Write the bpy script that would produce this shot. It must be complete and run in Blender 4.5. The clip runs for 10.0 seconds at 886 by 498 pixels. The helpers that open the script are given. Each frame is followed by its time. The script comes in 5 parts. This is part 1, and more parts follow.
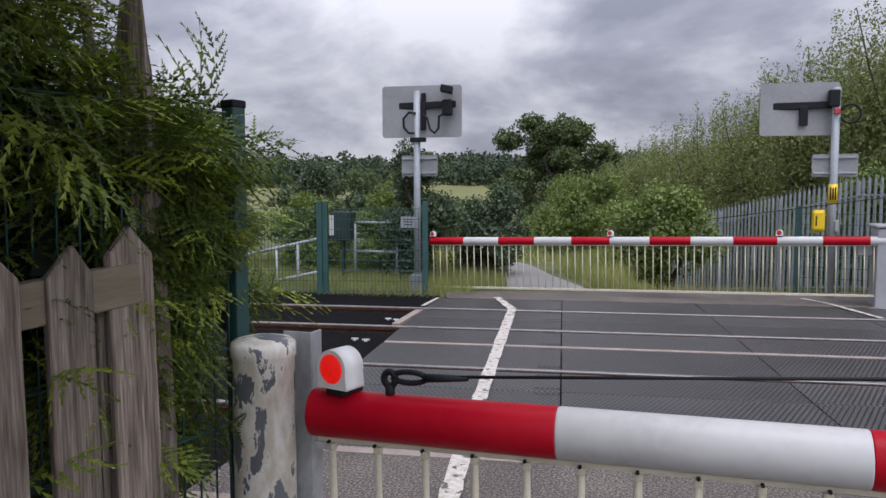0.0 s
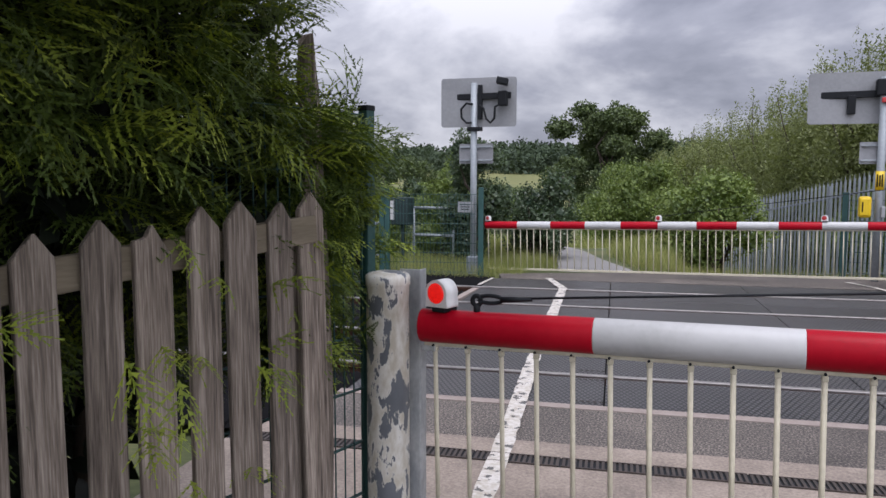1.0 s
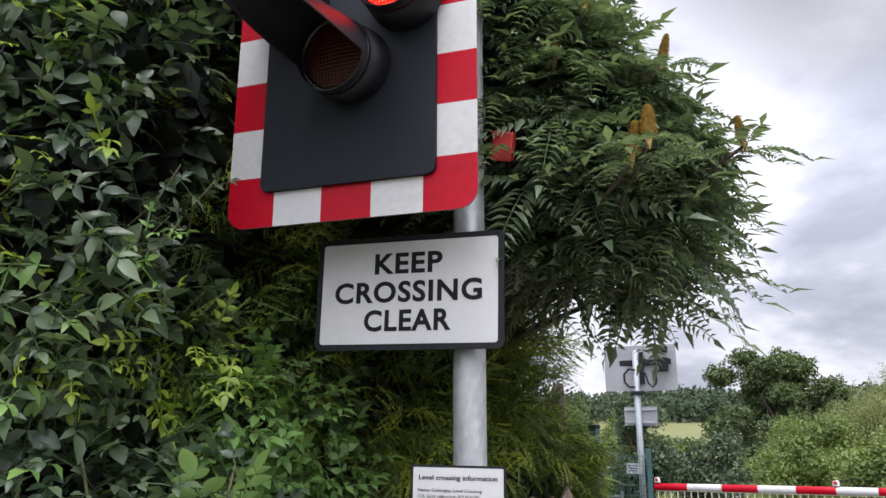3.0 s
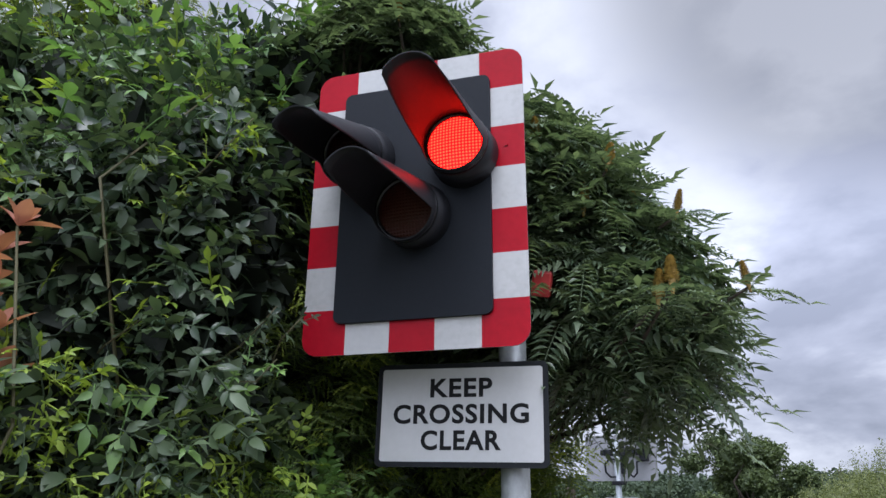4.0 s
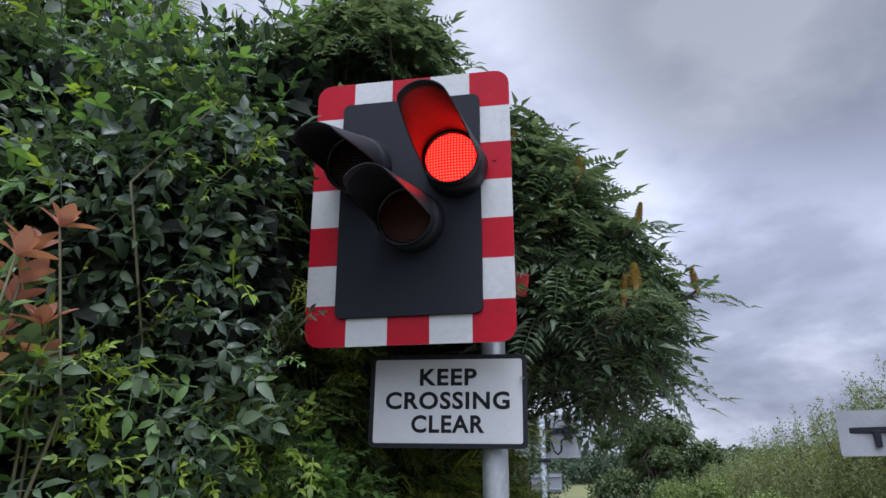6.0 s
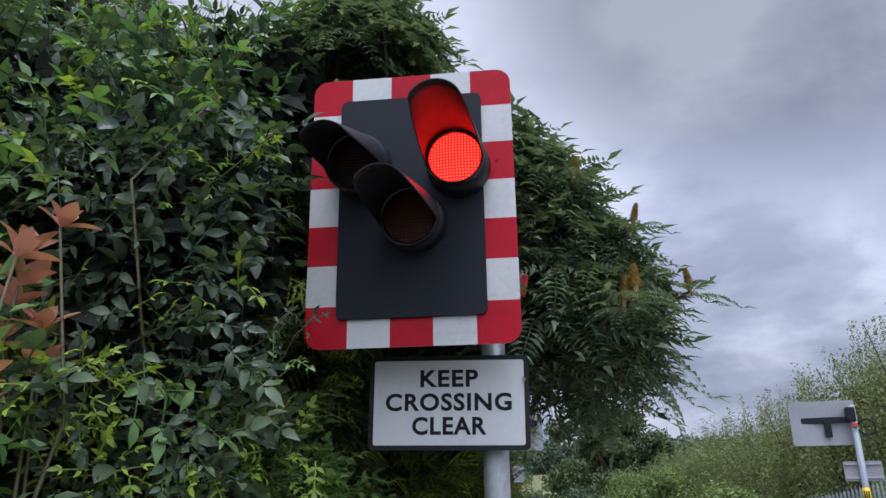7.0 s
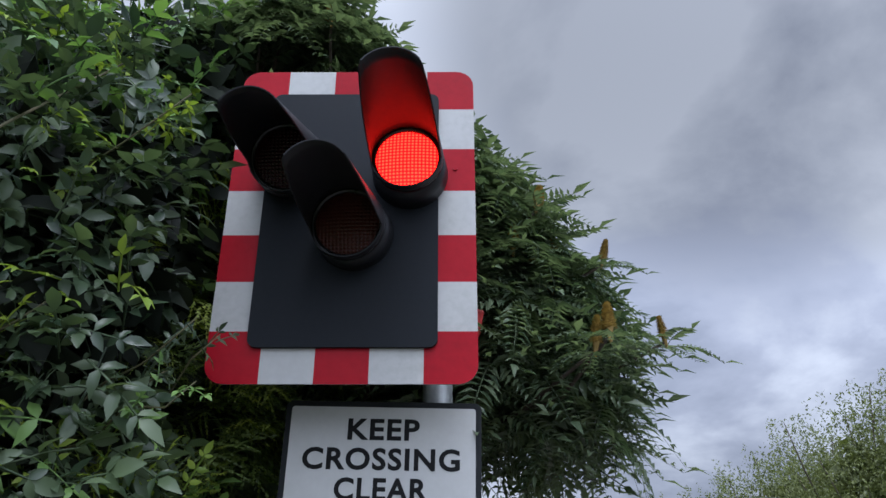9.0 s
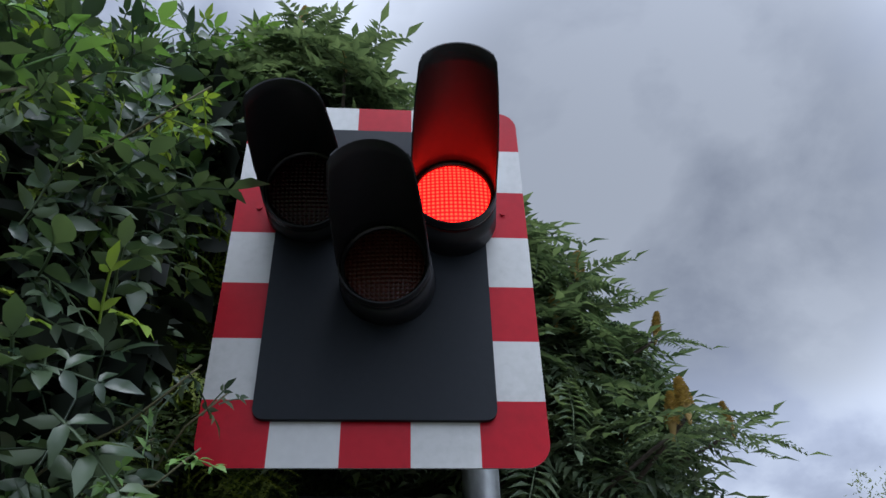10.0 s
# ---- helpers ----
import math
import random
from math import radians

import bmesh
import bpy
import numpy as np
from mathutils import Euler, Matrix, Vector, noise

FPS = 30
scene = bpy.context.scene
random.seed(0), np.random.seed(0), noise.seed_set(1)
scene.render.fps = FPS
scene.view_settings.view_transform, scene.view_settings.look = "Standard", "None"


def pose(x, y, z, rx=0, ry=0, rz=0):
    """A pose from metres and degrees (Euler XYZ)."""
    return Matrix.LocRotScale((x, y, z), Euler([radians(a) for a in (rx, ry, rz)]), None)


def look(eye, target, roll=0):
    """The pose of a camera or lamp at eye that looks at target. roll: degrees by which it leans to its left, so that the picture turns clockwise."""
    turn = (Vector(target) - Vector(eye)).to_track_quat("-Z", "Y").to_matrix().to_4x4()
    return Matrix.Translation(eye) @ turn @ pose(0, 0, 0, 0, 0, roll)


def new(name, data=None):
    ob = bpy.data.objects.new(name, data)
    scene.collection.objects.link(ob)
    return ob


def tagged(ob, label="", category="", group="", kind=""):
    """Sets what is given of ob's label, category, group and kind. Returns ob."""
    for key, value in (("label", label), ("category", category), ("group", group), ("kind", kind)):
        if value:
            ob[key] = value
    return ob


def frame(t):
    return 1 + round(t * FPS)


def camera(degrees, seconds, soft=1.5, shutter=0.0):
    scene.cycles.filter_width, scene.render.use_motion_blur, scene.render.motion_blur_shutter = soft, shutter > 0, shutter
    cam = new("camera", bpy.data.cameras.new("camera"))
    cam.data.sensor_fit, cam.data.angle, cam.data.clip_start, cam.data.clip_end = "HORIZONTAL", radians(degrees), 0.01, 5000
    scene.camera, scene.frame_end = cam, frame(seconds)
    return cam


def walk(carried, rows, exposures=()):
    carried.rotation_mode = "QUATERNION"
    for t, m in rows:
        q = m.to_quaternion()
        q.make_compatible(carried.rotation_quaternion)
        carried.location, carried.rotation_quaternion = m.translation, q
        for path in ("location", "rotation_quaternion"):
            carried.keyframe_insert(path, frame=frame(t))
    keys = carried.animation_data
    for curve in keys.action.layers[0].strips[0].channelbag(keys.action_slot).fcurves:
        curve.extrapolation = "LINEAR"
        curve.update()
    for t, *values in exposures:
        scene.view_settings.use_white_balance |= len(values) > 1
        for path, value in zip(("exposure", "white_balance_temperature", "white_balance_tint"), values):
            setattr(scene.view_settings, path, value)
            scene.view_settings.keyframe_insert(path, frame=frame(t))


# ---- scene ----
cam = camera(62.4, 10.0)
PATH = [
    (0, (0.144, 0.175, 1.622), (-0.502, 2.061, 1.471), 0.0),
    (0.5, (0.251, -0.212, 1.585), (-0.424, 1.661, 1.404), -0.1),
    (1, (0.321, -0.562, 1.584), (-0.453, 1.273, 1.402), 0.1),
    (1.5, (0.428, -0.947, 1.634), (-0.492, 0.825, 1.519), -0.0),
    (2, (0.546, -1.323, 1.676), (-0.506, 0.377, 1.676), 0.4),
    (2.5, (0.558, -1.733, 1.735), (-0.551, -0.079, 1.922), 0.6),
    (3, (0.669, -2.074, 1.826), (-0.427, -0.471, 2.306), 0.2),
    (3.2, (0.704, -2.191, 1.846), (-0.373, -0.613, 2.436), 0.4),
    (4.3, (0.598, -2.624, 1.92), (-0.362, -1.01, 2.608), 0.3),
    (4.5, (0.583, -2.661, 1.92), (-0.355, -1.028, 2.595), 0.1),
    (5, (0.646, -2.761, 1.898), (-0.274, -1.112, 2.555), 0.5),
    (5.5, (0.632, -2.859, 1.891), (-0.248, -1.184, 2.537), 0.4),
    (7, (0.371, -2.992, 1.945), (-0.343, -1.227, 2.557), -0.9),
    (7.5, (0.363, -2.977, 1.942), (-0.312, -1.198, 2.557), -1.0),
    (8, (0.341, -2.904, 1.926), (-0.29, -1.119, 2.57), -0.7),
    (8.5, (0.251, -2.692, 1.906), (-0.318, -0.912, 2.619), -0.3),
    (9, (0.118, -2.502, 1.897), (-0.38, -0.752, 2.727), 0.1),
    (9.5, (-0.155, -2.339, 1.909), (-0.524, -0.634, 2.888), -0.6),
    (10, (-0.302, -2.107, 1.89), (-0.602, -0.491, 3.03), -1.6),
]
EXPOSURES = [(0, 0.0, 6200, 17), (1.5, 0.20, 6200, 17), (2.5, 0.54, 6400, 15), (3.1, 0.78, 6350, 16), (4.3, 0.34, 5750, 15), (5.5, 0.25, 5700, 15), (7.5, 0.18, 5700, 15), (8.6, 0.18, 5700, 13), (9.5, 0.08, 5600, 12), (10.0, 0.02, 5600, 11)]
walk(cam, [(t, look(eye, target, roll)) for t, eye, target, roll in PATH], EXPOSURES)

# ---- daylight: an overcast sky ----
SUN_UP, SUN_WAY = radians(71), radians(150)
world = bpy.data.worlds.new("overcast_sky")
scene.world = world
world.use_nodes = True


class Graph:
    """Short notation for a node tree."""

    def __init__(self, tree):
        self.tree = tree
        tree.nodes.clear()

    def add(self, kind, inputs=(), operation="", blend=""):
        n = self.tree.nodes.new(kind)
        if operation:
            n.operation = operation
        if blend:
            n.data_type, n.blend_type = "RGBA", blend
        for key, value in dict(inputs).items():
            if isinstance(value, bpy.types.NodeSocket):
                self.tree.links.new(value, n.inputs[key])
            else:
                n.inputs[key].default_value = value
        return n

    def math(self, op, a, b=0.0):
        return self.add("ShaderNodeMath", {0: a, 1: b}, operation=op).outputs[0]

    def noise(self, vector, scale, detail=4.0, rough=0.55, distort=0.0):
        return self.add("ShaderNodeTexNoise", {"Vector": vector, "Scale": scale, "Detail": detail, "Roughness": rough, "Distortion": distort}).outputs[0]

    def ramp(self, fac, stops, mode="LINEAR"):
        n = self.add("ShaderNodeValToRGB", {"Fac": fac})
        n.color_ramp.interpolation = mode
        while len(n.color_ramp.elements) < len(stops):
            n.color_ramp.elements.new(0.5)
        for e, (p, c) in zip(n.color_ramp.elements, stops):
            e.position = p
            e.color = (*c, 1) if len(c) == 3 else c
        return n.outputs[0]

    def mix(self, fac, a, b, blend="MIX"):
        n = self.add("ShaderNodeMix", blend=blend)
        for socket, value in ((n.inputs[0], fac), (n.inputs[6], a), (n.inputs[7], b)):
            if isinstance(value, bpy.types.NodeSocket):
                self.tree.links.new(value, socket)
            else:
                socket.default_value = (*value, 1) if isinstance(value, tuple) and len(value) == 3 else value
        return n.outputs[2]


def build_sky():
    g = Graph(world.node_tree)
    sky = g.add("ShaderNodeTexSky")
    sky.sky_type, sky.sun_disc, sky.sun_elevation, sky.sun_rotation = "NISHITA", False, SUN_UP, SUN_WAY
    way = g.add("ShaderNodeTexCoord").outputs["Generated"]
    parts = g.add("ShaderNodeSeparateXYZ", {0: way})
    height = g.math("ADD", g.math("MAXIMUM", parts.outputs[2], 0.0), 0.42)
    flat = g.add("ShaderNodeCombineXYZ", {0: g.math("DIVIDE", parts.outputs[0], height), 1: g.math("DIVIDE", parts.outputs[1], height), 2: 0.3})
    big = g.noise(flat.outputs[0], 1.9, 7.0, 0.55, 0.25)
    fine = g.noise(flat.outputs[0], 4.2, 5.0, 0.50, 0.3)
    both = g.math("ADD", g.math("MULTIPLY", big, 0.80), g.math("MULTIPLY", fine, 0.20))
    cloud = g.ramp(both, [(0.38, (0.27, 0.285, 0.33)), (0.46, (0.38, 0.395, 0.445)), (0.53, (0.56, 0.575, 0.61)), (0.61, (0.75, 0.76, 0.78))])
    shade = g.ramp(parts.outputs[2], [(0.0, (0.59,) * 3), (0.14, (0.60,) * 3), (0.33, (0.97,) * 3), (0.50, (0.68,) * 3), (0.68, (0.54,) * 3), (0.85, (0.40,) * 3)])
    # one heavier cloud to the north
    mass = g.add("ShaderNodeVectorMath", {0: way, 1: (0.13, 0.79, 0.60)}, operation="DOT_PRODUCT").outputs["Value"]
    mass = g.math("ADD", mass, g.math("MULTIPLY", g.math("SUBTRACT", both, 0.5), 0.22))
    cloud = g.mix(1.0, cloud, g.ramp(mass, [(0.92, (1.0,) * 3), (0.985, (0.50,) * 3)], "EASE"), "MULTIPLY")
    cloud = g.mix(1.0, g.mix(1.0, cloud, shade, "MULTIPLY"), (1.66, 1.66, 1.66), "MULTIPLY")
    colour = g.mix(0.93, g.mix(1.0, sky.outputs[0], (0.09, 0.09, 0.09), "MULTIPLY"), cloud)
    # the cloud is brighter round the hidden sun, behind the walk
    to_sun = (math.sin(SUN_WAY) * math.cos(SUN_UP), math.cos(SUN_WAY) * math.cos(SUN_UP), math.sin(SUN_UP))
    near_sun = g.math("MAXIMUM", g.add("ShaderNodeVectorMath", {0: way, 1: to_sun}, operation="DOT_PRODUCT").outputs["Value"], 0.0)
    glow = g.math("ADD", g.math("MULTIPLY", g.math("POWER", near_sun, 3.8), 5.9), 0.97)
    back = g.add("ShaderNodeBackground", {"Color": colour, "Strength": glow})
    g.add("ShaderNodeOutputWorld", {"Surface": back.outputs[0]})


build_sky()
sun = new("sun", bpy.data.lights.new("sun", "SUN"))
sun.data.energy, sun.data.angle, sun.data.color = 1.5, radians(30), (1.0, 0.97, 0.93)
sun.matrix_world = look((math.sin(SUN_WAY) * math.cos(SUN_UP), math.cos(SUN_WAY) * math.cos(SUN_UP), math.sin(SUN_UP)), (0, 0, 0))

# ---- materials ----


def material(name, colours, scale=6.0, fine=60.0, rough=0.6, metal=0.0, bump=0.15, piece=0.0, stretch=(1, 1, 1), grain=0.35, spec=0.5, tread=0.0, span=0.2):
    """A surface with mottling at two scales: colours from dark to light, fine relief, and a shift from piece to piece."""
    m = bpy.data.materials.new(name)
    m.use_nodes = True
    g = Graph(m.node_tree)
    where = g.add("ShaderNodeMapping", {"Vector": g.add("ShaderNodeTexCoord").outputs["Object"], "Scale": stretch}).outputs[0]
    if piece:
        shift = g.math("MULTIPLY", g.add("ShaderNodeObjectInfo").outputs["Random"], 37.0)
        where = g.add("ShaderNodeVectorMath", {0: where, 1: shift}, operation="ADD").outputs[0]
    a = g.noise(where, scale, 5.0)
    b = g.noise(where, fine, 3.0)
    fac = g.math("ADD", g.math("MULTIPLY", a, 1.0 - grain), g.math("MULTIPLY", b, grain))
    # tread cells go to the pale stop: shine off the relief, put into colour
    if tread:
        xyz = g.add("ShaderNodeSeparateXYZ", {0: where})
        lines = [g.math("ABSOLUTE", g.math("SINE", g.math("MULTIPLY", g.math("ADD", xyz.outputs[0], g.math("MULTIPLY", xyz.outputs[1], k)), tread))) for k in (0.5, -0.5)]
        fac = g.math("ADD", g.math("MULTIPLY", fac, 0.55), g.math("MULTIPLY", g.math("MINIMUM", *lines), 0.62))
    stops = [(0.5 - span + 2 * span * i / max(1, len(colours) - 1), c) for i, c in enumerate(colours)]
    colour = g.ramp(fac, stops)
    if piece:
        tone = g.math("ADD", g.math("MULTIPLY", g.add("ShaderNodeObjectInfo").outputs["Random"], piece), 1.0 - piece / 2)
        colour = g.mix(1.0, colour, g.add("ShaderNodeCombineXYZ", {0: tone, 1: tone, 2: tone}).outputs[0], "MULTIPLY")
    gloss = g.math("ADD", g.math("MULTIPLY", a, 0.25), rough - 0.12)
    relief = g.add("ShaderNodeBump", {"Strength": bump, "Distance": 0.004, "Height": fac}).outputs[0]
    p = g.add("ShaderNodeBsdfPrincipled", {"Base Color": colour, "Roughness": gloss, "Metallic": metal, "Normal": relief, "Specular IOR Level": spec})
    g.add("ShaderNodeOutputMaterial", {"Surface": p.outputs[0]})
    return m


def leaf_material(name, dark, light, rough=0.45, through_light=0.3, patch=1.2):
    """Leaves: a tone for each leaf, patches over the plant, light that comes through the blade."""
    m = bpy.data.materials.new(name)
    m.use_nodes = True
    g = Graph(m.node_tree)
    island = g.add("ShaderNodeNewGeometry").outputs["Random Per Island"]
    where = g.add("ShaderNodeTexCoord").outputs["Object"]
    spot = g.noise(where, patch, 3.0)
    fac = g.math("ADD", g.math("MULTIPLY", island, 0.6), g.math("MULTIPLY", g.math("SUBTRACT", spot, 0.3), 0.9))
    colour = g.ramp(fac, [(0.1, dark), (0.85, light)])
    p = g.add("ShaderNodeBsdfPrincipled", {"Base Color": colour, "Roughness": g.math("ADD", g.math("MULTIPLY", island, 0.2), rough - 0.1), "Specular IOR Level": 0.5})
    t = g.add("ShaderNodeBsdfTranslucent", {"Color": g.mix(1.0, colour, (1.25, 1.3, 0.7), "MULTIPLY")})
    s = g.add("ShaderNodeMixShader", {0: through_light, 1: p.outputs[0], 2: t.outputs[0]})
    g.add("ShaderNodeOutputMaterial", {"Surface": s.outputs[0]})
    return m


def peeling_material(name, paint, under, level=0.5, scale=7.0, stretch=(1, 1, 0.45)):
    """Old paint that has flaked off in patches."""
    m = bpy.data.materials.new(name)
    m.use_nodes = True
    g = Graph(m.node_tree)
    where = g.add("ShaderNodeMapping", {"Vector": g.add("ShaderNodeTexCoord").outputs["Object"], "Scale": stretch}).outputs[0]
    n = g.noise(where, scale, 5.0, 0.6)
    gone = g.ramp(n, [(level, (0, 0, 0)), (level + 0.02, (1, 1, 1))])
    grime = g.ramp(g.noise(where, 30.0, 4.0), [(0.35, (0.72, 0.68, 0.6)), (0.6, (1, 1, 1))])
    colour = g.mix(gone, g.mix(1.0, paint, grime, "MULTIPLY"), g.ramp(g.noise(where, 14.0), [(0.3, tuple(c * 0.7 for c in under)), (0.7, under)]))
    relief = g.add("ShaderNodeBump", {"Strength": 0.6, "Distance": 0.002, "Height": g.math("SUBTRACT", 1.0, gone)}).outputs[0]
    p = g.add("ShaderNodeBsdfPrincipled", {"Base Color": colour, "Roughness": 0.55, "Normal": relief})
    g.add("ShaderNodeOutputMaterial", {"Surface": p.outputs[0]})
    return m


def lit_lens_material(name, colour, strength, cells_per_metre=260.0):
    """A lamp's lens with its moulded grid, glowing or dark."""
    m = bpy.data.materials.new(name)
    m.use_nodes = True
    g = Graph(m.node_tree)
    where = g.add("ShaderNodeTexCoord").outputs["Object"]
    xyz = g.add("ShaderNodeSeparateXYZ", {0: where})
    cells = [g.math("ABSOLUTE", g.math("SINE", g.math("MULTIPLY", xyz.outputs[k], cells_per_metre))) for k in (0, 2)]
    grid = g.math("MULTIPLY", *cells)
    shine = g.math("ADD", g.math("MULTIPLY", grid, strength * 1.5), strength * 0.15)
    relief = g.add("ShaderNodeBump", {"Strength": 0.7, "Distance": 0.003, "Height": grid}).outputs[0]
    p = g.add("ShaderNodeBsdfPrincipled", {"Base Color": (*colour, 1), "Roughness": 0.2, "Normal": relief, "Specular IOR Level": 0.3})
    if strength:
        g.tree.links.new(g.mix(grid, (1.0, 0.001, 0.002), (1.0, 0.016, 0.003)), p.inputs["Emission Color"])
        g.tree.links.new(shine, p.inputs["Emission Strength"])
    g.add("ShaderNodeOutputMaterial", {"Surface": p.outputs[0]})
    return m


ASPHALT = material("asphalt", [(0.018, 0.015, 0.014), (0.078, 0.066, 0.058), (0.25, 0.213, 0.18)], 1.6, 70, 0.65, bump=1.0, grain=0.82, span=0.13)
PALE_ROAD = material("worn_concrete", [(0.12, 0.098, 0.084), (0.24, 0.195, 0.16), (0.36, 0.30, 0.25)], 2.5, 60, 0.75, bump=0.6, grain=0.5, span=0.20)
# the palest stop paints the reflected shine of the raised tread
RUBBER = material("rubber_panel", [(0.004, 0.004, 0.005), (0.012, 0.0115, 0.0125), (0.088, 0.084, 0.084)], 1.7, 70, 0.42, piece=0.35, bump=1.0, tread=72.0)
RUBBER_EDGE = material("concrete_edge", [(0.20, 0.16, 0.14), (0.32, 0.27, 0.24)], 5, 60, 0.8)
TRESPASS = material("black_guard_panel", [(0.004, 0.004, 0.0045), (0.013, 0.013, 0.0145)], 5, 60, 0.9, spec=0.1)
ROAD_PAINT = peeling_material("road_paint", (0.56, 0.53, 0.49), (0.10, 0.095, 0.09), 0.575, 11.0, (1, 1, 1))
RAIL_STEEL = material("rail_steel", [(0.30, 0.275, 0.26), (0.46, 0.43, 0.41)], 8, 90, 0.42, 0.9)
RAIL_RUST = material("rail_rust", [(0.035, 0.017, 0.012), (0.085, 0.042, 0.029)], 8, 90, 0.85, spec=0.2)
GRATING = material("iron_grating", [(0.035, 0.03, 0.028), (0.09, 0.07, 0.06)], 8, 60, 0.6, 0.3)
GALV = material("galvanised_steel", [(0.25, 0.262, 0.27), (0.38, 0.395, 0.402), (0.58, 0.595, 0.60)], 9, 45, 0.48, 0.35, 0.12, stretch=(1, 1, 0.6))
GALV_FAR = material("weathered_galvanised_steel", [(0.22, 0.245, 0.265), (0.36, 0.39, 0.41)], 2, 30, 0.6, 0.3, piece=0.3)
SIGN_GREY = material("grey_sign_back", [(0.22, 0.225, 0.235), (0.31, 0.315, 0.325)], 1.5, 25, 0.5, 0.25)
DARK_GREEN = material("dark_green_cabinet", [(0.006, 0.018, 0.018), (0.012, 0.03, 0.03)], 5, 60, 0.6)
GREEN_STEEL = material("green_coated_steel", [(0.013, 0.05, 0.047), (0.028, 0.085, 0.08)], 5, 60, 0.5)
RED_PAINT = material("red_reflective_paint", [(0.27, 0.002, 0.010), (0.35, 0.003, 0.013), (0.40, 0.005, 0.016)], 3, 40, 0.36, bump=0.05, spec=0.14)
WHITE_PAINT = material("white_reflective_paint", [(0.38, 0.38, 0.37), (0.47, 0.47, 0.465), (0.52, 0.52, 0.515)], 3, 40, 0.42, bump=0.05, spec=0.35)
HOOD_WHITE = material("white_lamp_hood", [(0.62, 0.62, 0.61), (0.74, 0.74, 0.73)], 5, 50, 0.4, bump=0.04)
SIGN_WHITE = material("sign_white", [(0.46, 0.46, 0.455), (0.53, 0.53, 0.53)], 3, 40, 0.42, bump=0.03)
CREAM = material("cream_painted_bar", [(0.42, 0.385, 0.28), (0.62, 0.57, 0.44)], 7, 50, 0.5)
BLACK = material("matt_black", [(0.008, 0.009, 0.011), (0.016, 0.018, 0.021)], 4, 60, 0.6, bump=0.06, spec=0.2)
SIGNAL_BLACK = material("signal_black", [(0.007, 0.009, 0.013), (0.011, 0.014, 0.019)], 3, 60, 0.6, bump=0.05, spec=0.2)
VISOR_BLACK = material("visor_black", [(0.010, 0.0105, 0.013), (0.017, 0.018, 0.022)], 5, 60, 0.5, bump=0.06, spec=0.3)
GLOSS_BLACK = material("gloss_black", [(0.008, 0.008, 0.009), (0.014, 0.014, 0.015)], 5, 60, 0.25, bump=0.03)
LETTER = material("sign_lettering", [(0.008, 0.008, 0.009), (0.014, 0.014, 0.015)], 5, 50, 0.6, bump=0.02, spec=0.12)
YELLOW = material("yellow_plastic", [(0.60, 0.40, 0.005), (0.75, 0.52, 0.01)], 4, 40, 0.4)
RED_PLASTIC = material("red_plastic", [(0.42, 0.03, 0.03), (0.55, 0.05, 0.05)], 4, 40, 0.4)
GREY_BOX = material("grey_cabinet", [(0.25, 0.26, 0.27), (0.36, 0.37, 0.38)], 3, 40, 0.5)
FENCE_WOOD = material("weathered_wood", [(0.05, 0.038, 0.030), (0.195, 0.158, 0.128), (0.41, 0.35, 0.295)], 4, 16, 0.85, bump=1.0, piece=0.4, stretch=(13, 13, 0.55), grain=0.45)
RAIL_WOOD = material("pale_fence_rail", [(0.13, 0.105, 0.07), (0.25, 0.21, 0.15)], 4, 30, 0.85, bump=0.8, stretch=(5, 0.6, 5))
BARK = material("bark", [(0.03, 0.022, 0.016), (0.085, 0.065, 0.05)], 8, 40, 0.9, bump=1.0, stretch=(3, 3, 0.6))
STEM = material("green_stem", [(0.05, 0.055, 0.02), (0.11, 0.09, 0.04)], 8, 40, 0.7)
OLD_POST = peeling_material("flaking_white_paint", (0.80, 0.78, 0.72), (0.17, 0.185, 0.205), 0.515, 15.0)
LENS_LIT = lit_lens_material("lit_red_lens", (0.2, 0.003, 0.003), 6.5)
LENS_RED = lit_lens_material("dark_red_lens", (0.018, 0.002, 0.004), 0.0)
LENS_AMBER = lit_lens_material("dark_amber_lens", (0.045, 0.009, 0.006), 0.0)
LAMP_RED = lit_lens_material("small_red_lamp", (0.14, 0.002, 0.002), 0.75, 800.0)
GRASS_SOIL = material("verge_soil", [(0.03, 0.045, 0.012), (0.07, 0.085, 0.025), (0.14, 0.13, 0.05)], 0.6, 14, 0.9, bump=1.0)
FIELD = material("field", [(0.10, 0.12, 0.035), (0.20, 0.19, 0.07)], 0.05, 0.8, 0.9)
LEAF = leaf_material("mature_leaves", (0.024, 0.046, 0.028), (0.112, 0.158, 0.080), 0.36)
LEAF_YOUNG = leaf_material("young_leaves", (0.15, 0.24, 0.03), (0.36, 0.46, 0.06), 0.45, 0.35)
LEAF_FRESH = leaf_material("fresh_leaves", (0.09, 0.18, 0.05), (0.20, 0.33, 0.09), 0.42, 0.35)
ELDER = leaf_material("elder_leaves", (0.17, 0.29, 0.09), (0.31, 0.46, 0.17), 0.5, 0.3)
# Near-black on purpose: shade deep inside the hedges, put into the leaf colour
LEAF_SHADE = leaf_material("inner_leaves", (0.004, 0.008, 0.004), (0.012, 0.02, 0.008), 0.7, 0.05)
SUMAC = leaf_material("sumac_leaves", (0.048, 0.078, 0.048), (0.190, 0.243, 0.142), 0.34, 0.34)
SUMAC_CONE = leaf_material("sumac_flowers", (0.22, 0.145, 0.045), (0.40, 0.275, 0.09), 0.8, 0.2, 6)
CONIFER = leaf_material("cypress_foliage", (0.030, 0.054, 0.010), (0.125, 0.18, 0.028), 0.6, 0.2)
